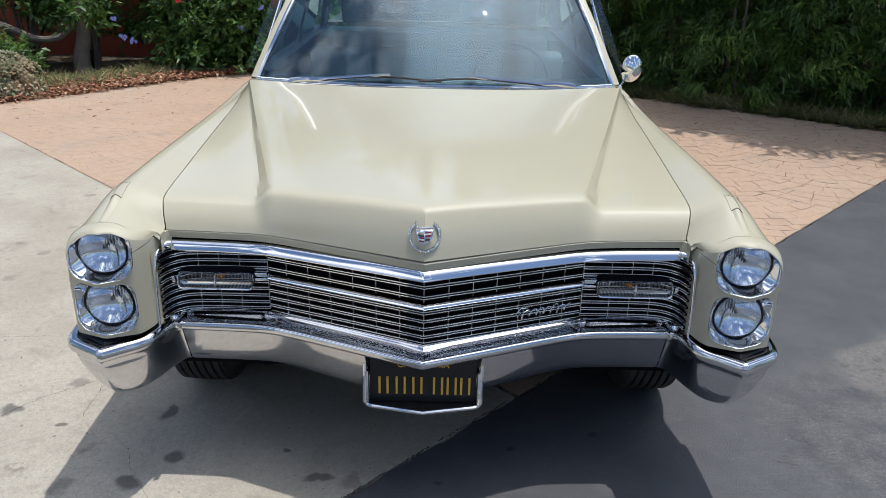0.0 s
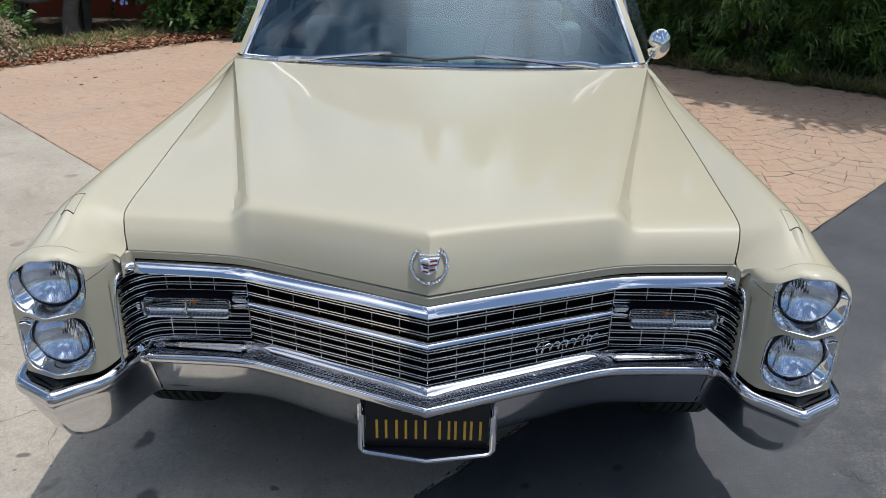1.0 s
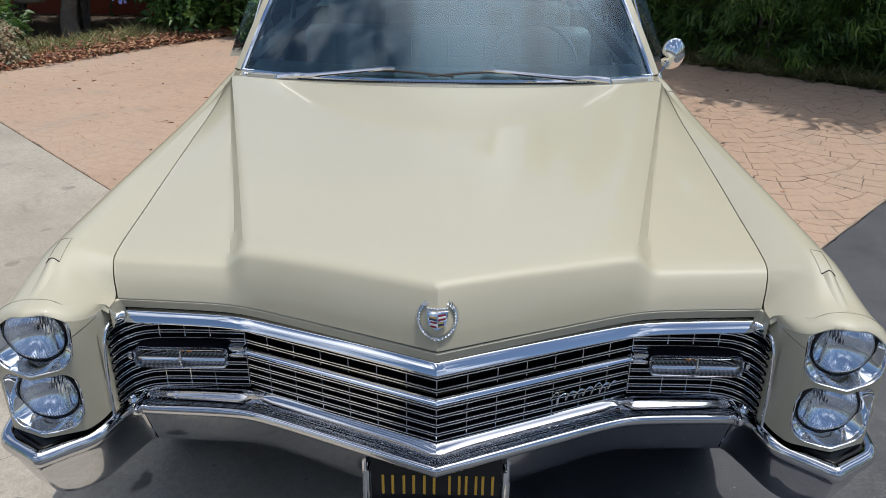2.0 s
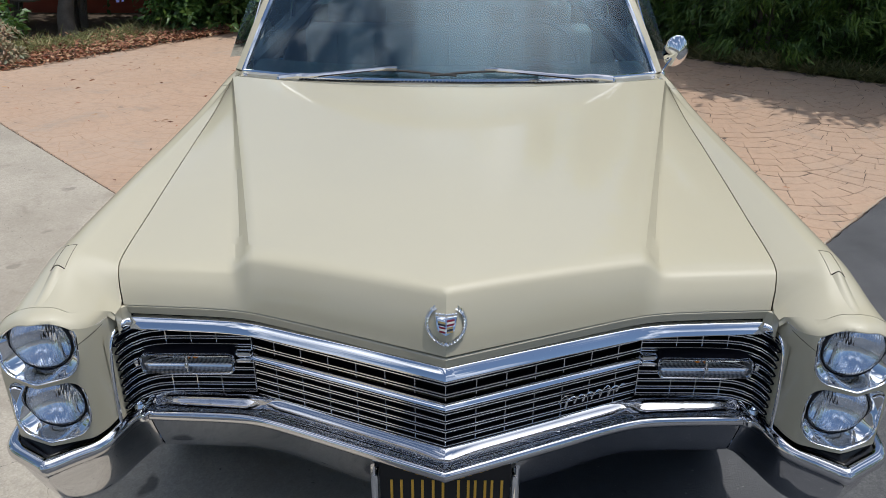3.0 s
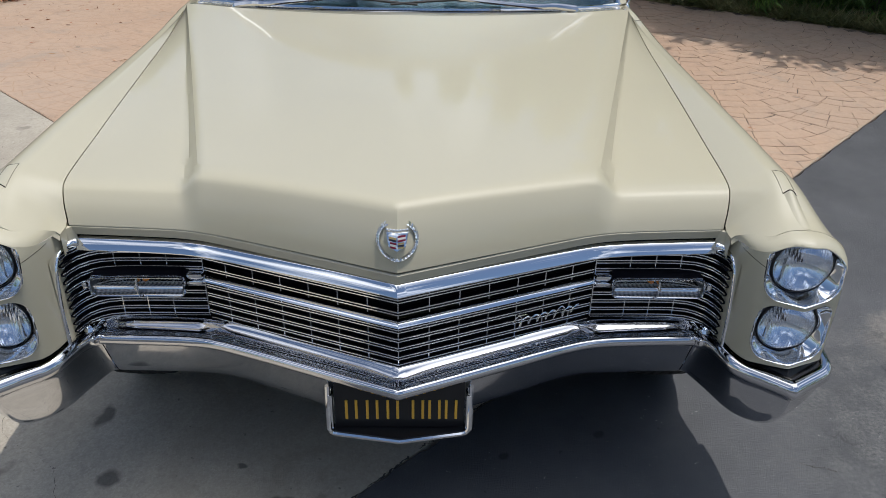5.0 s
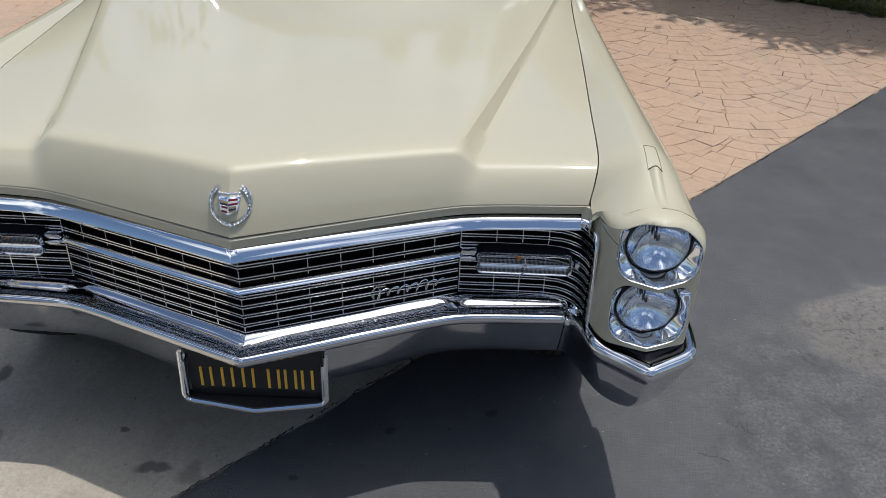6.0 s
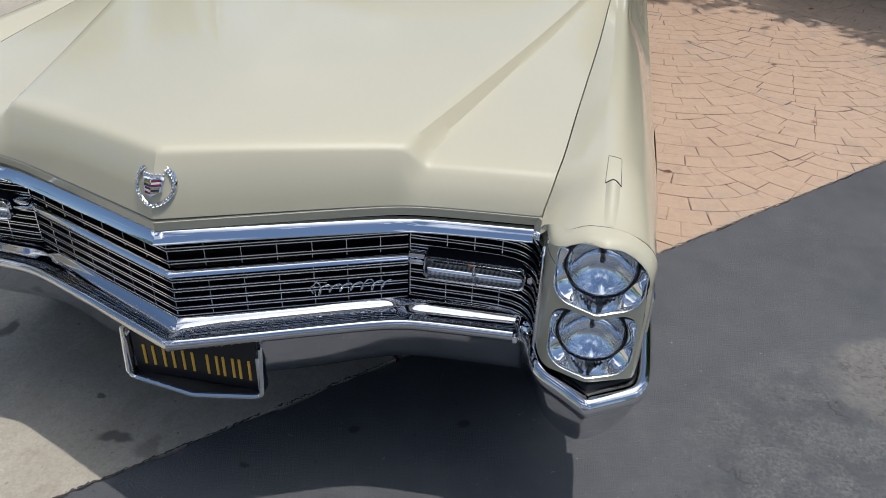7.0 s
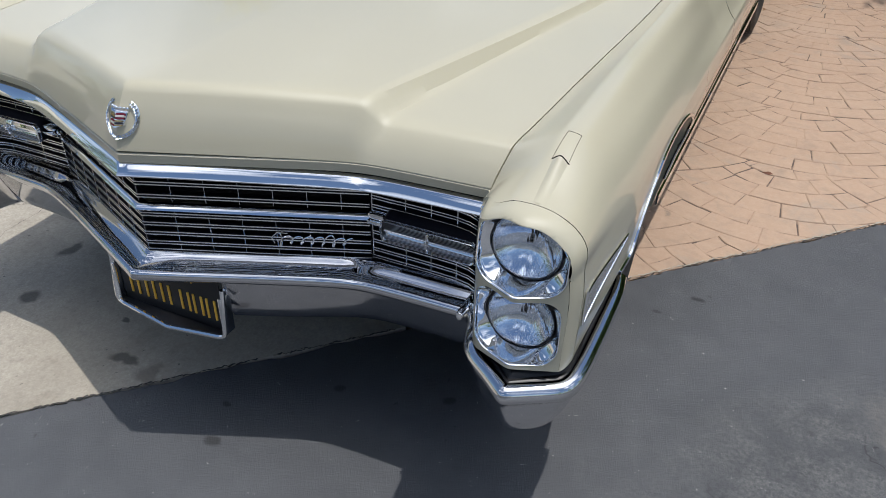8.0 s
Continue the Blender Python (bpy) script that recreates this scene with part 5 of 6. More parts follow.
grid(bm, [[(lerp(0.69, 0.845, f), lerp(3.25, 3.9, f), lerp(1.35, 0.945, f)), (lerp(0.69, 0.845, f), lerp(3.60, 4.32, f), lerp(1.35, 0.945, f))] for f in (0, 0.5, 1)])
mirrored(part("pillar_lining", bm, CARPET, car))

# the opened vent wings
for s in (1, -1):
    hinge0, hinge1 = Vector((s * 0.862, 2.05, 0.965)), Vector((s * 0.750, 2.20, 1.325))
    out = Vector((s * 0.060, -0.03, 0.0))
    bm = bmesh.new()
    grid(bm, [[hinge0.lerp(hinge1, f) + out * u * (1 - 0.35 * f) for u in np.linspace(0, 1, 5)] for f in np.linspace(0, 1, 8)])
    vw = part("vent_wing", bm, WINDSHIELD, car, "opened vent window")
    vw.visible_shadow = False
    bm = bmesh.new()
    tube(bm, [hinge0, hinge1], 0.006, 8)
    tube(bm, [hinge0 + Vector((s * 0.0, 0.16, 0)), hinge1 + Vector((0, 0.08, 0.02))], 0.006, 8)
    part("vent_frame", bm, CHROME, vw)

# wipers
for (px, py, pz), elbow, tip0 in (((-0.63, 1.600, 0.978), (-0.50, 1.605, 0.99), (-0.22, 1.655, 1.008)), ((0.61, 1.600, 0.980), (0.45, 1.61, 0.99), (0.16, 1.655, 1.006))):
    bm = bmesh.new()
    revolve(bm, [(0.001, 0.010), (0.008, 0.009), (0.012, 0.002), (0.012, -0.010)], (px, py, pz), "Z", 16)
    arm = spline([(px, py, pz + 0.004), (lerp(px, elbow[0], 0.5), lerp(py, elbow[1], 0.5), pz + 0.012), elbow, tip0], 14)
    tube(bm, arm, [lerp(0.0135, 0.0065, k / 13) for k in range(14)], 8)
    s = 1 if px > 0 else -1
    box(bm, (tip0[0] - 0.025, tip0[1] - 0.010, tip0[2] - 0.008), (tip0[0] + 0.025, tip0[1] + 0.006, tip0[2] + 0.006), 0.003)
    wiper = part("wiper", bm, STEEL, car, "polished wiper arm parked on the glass")
    bm = bmesh.new()
    bl = [(tip0[0] - 0.20 - 0.03 * s, glass_base(tip0[0] - 0.2)[1] - 0.004, 0.985), (tip0[0], glass_base(tip0[0])[1] + 0.002, 1.000), (tip0[0] + 0.22 - 0.03 * s, glass_base(tip0[0] + 0.22)[1] - 0.004, 0.985)]
    tube(bm, spline(bl, 12), 0.005, 6)
    part("blade", bm, RUBBER, wiper, "black rubber blade")

# door mirror
bm = bmesh.new()
revolve(bm, [(0.0005, 0.030), (0.018, 0.026), (0.036, 0.014), (0.054, 0.002), (0.060, -0.006), (0.059, -0.011), (0.0005, -0.011)], (0.945, 2.0, 1.004), "Y", 32)
tilt = Matrix.Translation((0.945, 2.0, 1.004)) @ pose(0, 0, 0, -8, 0, 180 + 8) @ Matrix.Diagonal((0.92, 1, 1.12, 1)) @ Matrix.Translation((-0.945, -2.0, -1.004))
bmesh.ops.transform(bm, matrix=tilt, verts=bm.verts)
dm = part("door_mirror", bm, CHROME, car, "round chrome door mirror on a stalk", angle=50)
bm = bmesh.new()
tube(bm, [(0.888, 1.97, 0.925), (0.912, 1.985, 0.958), (0.936, 1.99, 0.992)], 0.0055, 8)
revolve(bm, [(0.001, 0.008), (0.014, 0.006), (0.018, -0.01)], (0.886, 1.97, 0.922), "Z", 16)
part("stalk", bm, CHROME, dm)

# ---- interior ----
bm = bmesh.new()
rows = []
for f, dy, z in ((0, 0.02, 0.945), (0.2, 0.10, 0.955), (0.5, 0.22, 0.958), (0.8, 0.32, 0.945), (1.0, 0.36, 0.90), (1.0, 0.35, 0.66)):
    rows.append([(x * 0.97, glass_base(x)[1] + dy - 0.06 * (x / 0.83) ** 2 * f, z - 0.012 * (x / 0.83) ** 2) for x in cx])
grid(bm, rows)
part("dashboard", bm, DASH, car, "dark green padded dashboard")
bm = bmesh.new()
box(bm, (-0.80, 2.05, 0.30), (0.80, 3.75, 0.34))
part("cabin_floor", bm, CARPET, car)
for y0 in (2.62, 3.40):
    bm = bmesh.new()
    box(bm, (-0.72, y0 - 0.42, 0.42), (0.72, y0 + 0.05, 0.58), 0.05, 3)
    box(bm, (-0.71, y0, 0.50), (0.71, y0 + 0.15, 0.985), 0.05, 4)
    st = part("bench_seat", bm, VINYL, car, "pale grey-green vinyl bench seat", angle=60)
    for x in np.linspace(-0.55, 0.55, 7):
        bm = bmesh.new()
        tube(bm, [(x, y0 - 0.002, 0.60), (x, y0 - 0.004, 0.95)], 0.004, 6)
        part("piping", bm, VINYL, st)
bm = bmesh.new()
c0 = Vector((0.390, 2.25, 0.900))
M = Matrix.Translation(c0) @ pose(0, 0, 0, 62, 0, 0)
tube(bm, [M @ Vector((0.188 * math.cos(a), 0.188 * math.sin(a), 0)) for a in np.linspace(0, 2 * math.pi, 49)], 0.011, 8, cap=False)
tube(bm, [M @ Vector((-0.185, 0, 0)), M @ Vector((0, -0.01, -0.03)), M @ Vector((0.185, 0, 0))], 0.012, 8)
tube(bm, [M @ Vector((0, 0, -0.02)), M @ Vector((0, 0, -0.28))], 0.03, 12)
part("steering_wheel", bm, WHEELRING, car, "pale steering wheel")
bm = bmesh.new()
box(bm, (-0.115, 2.06, 1.235), (0.115, 2.09, 1.30), 0.012, 3)
rv = part("rear_view_mirror", bm, BULB, car)
bm = bmesh.new()
tube(bm, [(0, 2.08, 1.29), (0, 2.09, 1.36)], 0.006, 8)
part("mirror_stem", bm, CHROME, rv)
bm = bmesh.new()
for s in (-1, 1):
    grid(bm, [[(s * 0.83, y, z) for y in (2.05, 2.6, 3.2, 3.7)] for z in (0.34, 0.70, 0.94)])
    grid(bm, [[(s * lerp(0.83, 0.72, f), 3.68 + 0.3 * (1 - f), lerp(0.94, 1.34, f)), (s * lerp(0.83, 0.72, f), 4.2 - 0.5 * f, lerp(0.94, 1.34, f))] for f in (0, 0.5, 1)])
grid(bm, [[(x, y, 0.94) for x in (-0.82, 0.82)] for y in (3.55, 4.15)])
part("cabin_lining", bm, DASH, car)
# dark strip added over the sunlit cream door tops to darken the cabin
bm = bmesh.new()
grid(bm, [[(0.80, y, 0.90), (0.805, y, 0.950), (0.83, y, 0.957), (0.862, y, 0.957), (0.888, y, 0.950)] for y in (2.02, 2.5, 3.0, 3.6, 4.1)])
mirrored(part("door_top_trim", bm, CARPET, car))
# bright frames of the side windows and the foot of the rear window
bm = bmesh.new()
tube(bm, spline([(0.842, 2.93, 0.955), (0.815, 2.93, 1.10), (0.765, 2.92, 1.24), (0.705, 2.90, 1.345)], 14), 0.007, 8)
frame_b = part("window_frame", bm, CHROME, car, "slim bright side window frame")
mirrored(frame_b)
bm = bmesh.new()
tube(bm, spline([(0.838, 3.04, 0.955), (0.812, 3.04, 1.10), (0.762, 3.03, 1.24), (0.702, 3.01, 1.345)], 14), 0.010, 8)
mirrored(part("door_pillar", bm, CARPET, car))
for y0, y1 in ((2.27, 2.92), (3.05, 3.56)):
    bm = bmesh.new()
    grid(bm, [[(lerp(0.842, 0.705, f**1.3) - 0.004, y, lerp(0.955, 1.345, f)) for y in np.linspace(y0, y1 - 0.02 * f, 6)] for f in np.linspace(0, 1, 8)])
    pane = part("side_window", bm, WINDSHIELD, car, "tinted side window, wound up")
    pane.visible_shadow = False
    mirrored(pane).visible_shadow = False
for y, z in ((2.42, 0.865), (3.15, 0.865)):
    bm = bmesh.new()
    revolve(bm, [(0.001, -0.052), (0.012, -0.050), (0.014, -0.035), (0.006, -0.030), (0.006, 0.0)], (0.828, y, z), "X", 12)
    tube(bm, [(0.785, y, z), (0.780, y + 0.05, z + 0.03), (0.778, y + 0.085, z + 0.035)], 0.006, 8)
    mirrored(part("window_crank", bm, CHROME, car, "chrome window crank"))
for d in (0.0, 0.018):
    bm = bmesh.new()
    tube(bm, [(x, 4.11 + d - 0.09 * (x / 0.67) ** 2, 0.998 + d * 0.6) for x in np.linspace(-0.67, 0.67, 19)], 0.0045, 6)
    part("rear_window_trim", bm, CHROME, car)
# ---- planting ----
def leaf_mesh(name, seeds, mat, parent, rng, length, width, bend=0.25, label=""):
    """Folded leaves: seeds are (x, y, z, dx, dy, dz) with the way each leaf points."""
    n = len(seeds)
    s = np.array(seeds, float)
    p, d = s[:, :3], s[:, 3:6]
    d /= np.linalg.norm(d, axis=1, keepdims=True) + 1e-9
    r = np.random.RandomState(rng)
    up = r.normal(size=(n, 3)) * 0.6 + (0, 0, 1)
    side = np.cross(d, up)
    side /= np.linalg.norm(side, axis=1, keepdims=True) + 1e-9
    nor = np.cross(side, d)
    L = length * r.uniform(0.6, 1.25, (n, 1))
    W = width * r.uniform(0.7, 1.25, (n, 1))
    b = bend * L
    quad = [p, p + d * L * 0.4 + side * W * 0.5 + nor * W * 0.15, p + d * L - nor * b, p + d * L * 0.4 - side * W * 0.5 + nor * W * 0.15, p + d * L * 0.5 - nor * b * 0.15]
    v = np.stack(quad, 1).reshape(-1, 3)
    i = np.arange(n)[:, None] * 5
    f = np.concatenate([i + (0, 4, 1), i + (1, 4, 2), i + (2, 4, 3), i + (3, 4, 0)], 0)
    me = bpy.data.meshes.new(name)
    me.vertices.add(len(v))
    me.vertices.foreach_set("co", v.ravel())
    me.loops.add(len(f) * 3)
    me.loops.foreach_set("vertex_index", f.ravel())
    me.polygons.add(len(f))
    me.polygons.foreach_set("loop_start", np.arange(len(f)) * 3)
    me.update(calc_edges=True)
    me.materials.append(mat)
    ob = new(name, me)
    ob.parent = parent
    if label:
        tagged(ob, label)
    return ob


def bamboo(x, y, seed, height=4.2, spread=0.8, low=380, high=290):
    """A clump of canes with drooping tufts of narrow leaves, thickest near the ground."""
    r = random.Random(seed)
    t = thing("bamboo_clump", (x, y, -0.06), "dense dark green clump of narrow-leaved bamboo in the bed", "shrub", "hedge beyond the forecourt")
    for k in range(7):
        b = bmesh.new()
        a, q = r.uniform(0, 6.28), r.uniform(0.05, 0.35)
        lean = r.uniform(0.05, 0.35)
        path = [(math.cos(a) * (q + lean * f * f), math.sin(a) * (q + lean * f * f), height * 0.95 * f) for f in (0, 0.25, 0.5, 0.75, 1)]
        tube(b, path, [0.02, 0.018, 0.016, 0.010, 0.004], 6)
        part("cane", b, BARK, t)
    seeds = []
    for k in range(low + high):
        h = 0.10 + r.random() * 1.5 if k < low else 1.5 + r.random() ** 0.8 * (height - 1.5)
        body = spread * (0.80 + 0.25 * math.sin(h * 5 + seed) + 0.15 * math.sin(h * 11 + seed * 2))
        body *= max(0.45, 1.18 - 0.20 * h)
        if h < 0.45:
            body *= 0.75 + 0.5 * h
        if h > height * 0.7:
            body *= 1.0 - 0.6 * (h / height - 0.7) / 0.3
        rad = body * r.uniform(0.30, 1.12)
        a = r.uniform(0, 6.28)
        c = Vector((math.cos(a) * rad, math.sin(a) * rad, h))
        way = Vector((math.cos(a) * 1.2, math.sin(a) * 1.2, r.uniform(-0.9, 0.2)))
        n = r.randint(26, 38)
        for j in range(n):
            d = way + Vector((r.gauss(0, 0.55), r.gauss(0, 0.55), r.gauss(-0.1, 0.5)))
            o = c + Vector((r.gauss(0, 0.045), r.gauss(0, 0.045), r.gauss(0, 0.045)))
            o.z = max(o.z, 0.12)
            seeds.append((*o, *d))
    leaf_mesh("crown", seeds, LEAF_NARROW, t, seed, 0.120, 0.017, 0.22)
    return t


def shrub(x, y, seed, height=1.7, spread=0.8, n=5200, low=0.0):
    """A broad-leaved shrub: stems and a ragged crown of hanging sprays."""
    r = random.Random(seed)
    t = thing("flowering_shrub", (x, y, -0.06), "leafy green shrub with long sprays over the garden bed", "shrub", "shrubs along the wall")
    heads = []
    for k in range(18):
        b = bmesh.new()
        a, q = r.uniform(0, 6.28), r.uniform(0.3, 1.0) * spread
        h = max(low + 0.2, height * r.uniform(0.15, 1.0))
        e = Vector((math.cos(a) * q, math.sin(a) * q, h))
        path = [(0.05 * math.cos(a), 0.05 * math.sin(a), 0), (e.x * 0.4, e.y * 0.4, h * 0.65), tuple(e)]
        tube(b, path, [0.018, 0.011, 0.004], 6)
        part("stem", b, BARK, t)
        heads.append((e, r.uniform(0.2, 0.36)))
        for j in range(3):
            heads.append((Vector((e.x * r.uniform(0.5, 1.1), e.y * r.uniform(0.5, 1.1), max(low + 0.15, e.z * r.uniform(0.4, 0.95)))), r.uniform(0.16, 0.32)))
    seeds = []
    for k in range(n // 6):
        e, q = heads[r.randrange(len(heads))]
        d = Vector((r.gauss(0, 1), r.gauss(0, 1), r.gauss(0.1, 0.8))).normalized()
        tip = e + d * q * r.uniform(0.55, 1.15)
        for j in range(6):
            o = tip - d * 0.03 * j + Vector((r.gauss(0, 0.012), r.gauss(0, 0.012), r.gauss(0, 0.012)))
            o.z = max(o.z, 0.09)
            d2 = d * 0.8 + Vector((r.gauss(0, 0.7), r.gauss(0, 0.7), r.gauss(-0.25, 0.5)))
            seeds.append((*o, *d2))
    leaf_mesh("crown", seeds, LEAF_BROAD, t, seed, 0.10, 0.042, 0.15)
    return t


def blossom(x, y, z, petal, size, label, category, clusters=6):
    t = thing("blossom", (x, y, z), label, category, "blossoms in the shrubs")
    r = random.Random(int(abs(x) * 1000 + z * 777))
    for k in range(clusters):
        c = Vector((r.gauss(0, size * 0.8), r.gauss(0, size * 0.4), r.gauss(0, size * 0.6)))
        b = bmesh.new()
        for j in range(5):
            a = j * 1.2566 + r.random()
            u, w = Vector((math.cos(a), -0.35, math.sin(a))), Vector((-math.sin(a), 0, math.cos(a)))
            q = [c, c + u * size * 0.5 + w * size * 0.36, c + u * size * 0.9 + w * size * 0.12, c + u * size * 0.9 - w * size * 0.12, c + u * size * 0.5 - w * size * 0.36]
            b.faces.new([b.verts.new(p) for p in q])
        part("flower", b, petal, t)


# bamboo hedge on the far right
spots = [(6.9, 6.35), (6.2, 6.85), (5.55, 7.25), (4.95, 7.6), (4.35, 8.0), (3.75, 8.35), (3.15, 8.65), (2.6, 9.05), (2.0, 9.5), (1.35, 9.9), (0.6, 10.3), (-0.2, 10.55)]
for k, (x, y) in enumerate(spots):
    bamboo(x, y, 100 + k)
for k, (x, y) in enumerate([(6.6, 7.9), (5.4, 8.6), (4.2, 9.3), (3.0, 10.0), (1.8, 10.8)]):
    bamboo(x, y, 130 + k, 4.4, 1.2, 200, 520)
# overhanging trees that shade the far right of the paving
for k, (tx_, ty_, cx0, cy0) in enumerate([(3.7, 8.95, 3.35, 8.0), (5.3, 7.8, 4.85, 7.05)]):
    shade = thing("shade_tree", (tx_, ty_, -0.06), "tall leafy tree rising behind the bamboo hedge", "tree", "trees behind the hedge")
    bm = bmesh.new()
    tube(bm, [(0, 0, 0), (0.05, -0.05, 1.5), (-0.05, -0.15, 2.8), ((cx0 - tx_) * 0.6, (cy0 - ty_) * 0.6, 3.9)], [0.12, 0.10, 0.08, 0.04], 10)
    part("trunk", bm, BARK, shade)
    r = random.Random(77 + k)
    seeds = []
    for j in range(12):
        e = Vector((cx0 - tx_ + r.uniform(-0.75, 0.75), cy0 - ty_ + r.uniform(-0.55, 0.55), r.uniform(3.7, 4.7)))
        bm = bmesh.new()
        tube(bm, [(-0.05, -0.15, 2.8), (e.x * 0.6, e.y * 0.6, lerp(2.8, e.z, 0.7)), tuple(e)], [0.04, 0.025, 0.01], 6)
        part("limb", bm, BARK, shade)
        for c in range(7):
            q = e + Vector((r.gauss(0, 0.28), r.gauss(0, 0.28), r.gauss(0, 0.2)))
            for i in range(80):
                d = Vector((r.gauss(0, 1), r.gauss(0, 1), r.gauss(0, 0.8)))
                seeds.append((*(q + d * 0.13), *d))
    leaf_mesh("crown", seeds, LEAF_BROAD, shade, 78 + k, 0.15, 0.06)

# dense trees that close the view behind the hedge and the wall
for k, (tx_, ty_) in enumerate([(6.9, 8.9), (5.5, 9.7), (4.0, 10.5), (2.5, 11.3), (1.0, 12.0), (-0.7, 12.5), (-2.4, 12.5), (-4.1, 12.4), (-5.8, 12.0), (-7.4, 11.2)]):
    tree = thing("garden_tree", (tx_, ty_, -0.06), "dense dark green garden tree behind the hedge and wall", "tree", "trees behind the hedge")
    r = random.Random(400 + k)
    bm = bmesh.new()
    tube(bm, [(0, 0, 0), (0.06, 0.0, 1.2), (-0.04, 0.05, 2.4), (0.0, 0.0, 3.6)], [0.13, 0.11, 0.08, 0.04], 8)
    part("trunk", bm, BARK, tree)
    seeds = []
    for j in range(10):
        a = r.uniform(0, 6.28)
        e = Vector((math.cos(a) * r.uniform(0.4, 0.95), math.sin(a) * r.uniform(0.3, 0.8), r.uniform(2.2, 4.1)))
        bm = bmesh.new()
        tube(bm, [(0, 0, min(3.4, e.z * 0.7)), tuple(e * 0.6 + Vector((0, 0, e.z * 0.35))), tuple(e)], [0.04, 0.025, 0.01], 6)
        part("limb", bm, BARK, tree)
    for j in range(150):
        a, q, h = r.uniform(0, 6.28), math.sqrt(r.random()), r.uniform(1.9, 4.35)
        wide = 1.15 * math.sqrt(max(0.10, 1 - ((h - 3.0) / 1.5) ** 2))
        e = Vector((math.cos(a) * q * wide, math.sin(a) * q * wide * 0.85, h + r.gauss(0, 0.08)))
        for i in range(30):
            d = Vector((r.gauss(0, 1), r.gauss(0, 1), r.gauss(0, 0.8)))
            seeds.append((*(e + d * 0.13), *d))
    leaf_mesh("crown", seeds, LEAF_BROAD, tree, 410 + k, 0.16, 0.07)

# shrubs on the far left, in front of the red wall
for k, (x, y, h, s, lo) in enumerate([(-0.9, 10.75, 2.2, 0.75, 0), (-1.65, 10.35, 2.2, 0.75, 0), (-2.3, 10.05, 2.1, 0.7, 0), (-2.95, 10.0, 2.2, 0.7, 0.1), (-3.35, 10.3, 2.3, 0.7, 0.35), (-4.3, 10.0, 2.6, 0.8, 0.52), (-5.1, 10.0, 2.6, 0.8, 0.62), (-6.0, 9.7, 2.5, 0.8, 0.8), (-6.9, 8.7, 2.2, 0.9, 0)]):
    shrub(x, y, 200 + k, h, s, 5200, lo)
for k, (x, y, h, s) in enumerate([(-2.95, 9.75, 0.75, 0.5), (-2.3, 9.9, 0.95, 0.55), (-1.7, 10.05, 1.0, 0.55), (-1.1, 10.2, 1.0, 0.55), (-4.9, 8.9, 0.4, 0.3)]):
    shrub(x, y, 240 + k, h, s, 2600, 0.0)
for k, (x, y) in enumerate([(-1.3, 12.6), (-2.6, 12.7), (-3.9, 12.7), (-5.3, 12.6), (-6.8, 12.5)]):
    bamboo(x, y, 160 + k, 4.2, 1.3, 40, 560)
for x, z in ((-3.68, 0.61), (-3.58, 0.43), (-3.49, 0.39), (-2.07, 0.76), (-2.31, 0.52), (-1.95, 0.95)):
    blossom(x, 9.2 + (0.25 if x > -2.5 else 0), z, PETAL_BLUE, 0.022, "cluster of pale blue plumbago flowers among leaves", "flower")
blossom(-2.88, 9.2, 0.86, PETAL_RED, 0.06, "red hibiscus flower among green leaves", "flower", 2)
blossom(4.6, 8.25, 0.08, PETAL_RED, 0.02, "small orange-red flower at the foot of the hedge", "flower", 3)

# trunk with a low pale branch
tr = thing("crooked_tree", (-4.18, 9.4, -0.06), "short grey trunk with a low crooked branch", "tree")
bm = bmesh.new()
tube(bm, spline([(0, 0, 0.0), (-0.02, 0.02, 0.2), (0.03, 0.05, 0.5), (0.0, 0.1, 1.0), (-0.1, 0.15, 1.8)], 14), [0.125, 0.105, 0.095, 0.09, 0.086, 0.082, 0.078, 0.074, 0.07, 0.066, 0.062, 0.058, 0.05, 0.045], 12)
part("trunk", bm, BARK, tr)
bm = bmesh.new()
tube(bm, spline([(-0.02, -0.02, 0.62), (-0.20, -0.06, 0.45), (-0.48, -0.06, 0.43), (-0.75, 0.0, 0.52), (-1.1, 0.1, 0.62)], 16), 0.036, 8)
part("branch", bm, BARK, tr)

# stones in the bed
for k, (x, y, q) in enumerate([(-3.05, 9.75, 0.17), (-3.4, 9.5, 0.11)]):
    st = thing("bed_stone", (x, y, -0.03), "rough grey stone half sunk in the garden bed", "stone", "stones in the bed")
    bm = bmesh.new()
    bmesh.ops.create_icosphere(bm, subdivisions=3, radius=q)
    for v in bm.verts:
        v.co = Vector((v.co.x * 1.3, v.co.y, v.co.z * 0.7)) * (1 + 0.25 * noise.noise(v.co * 5 + Vector((k, 0, 0))))
    part("rock", bm, STONE, st, angle=50)

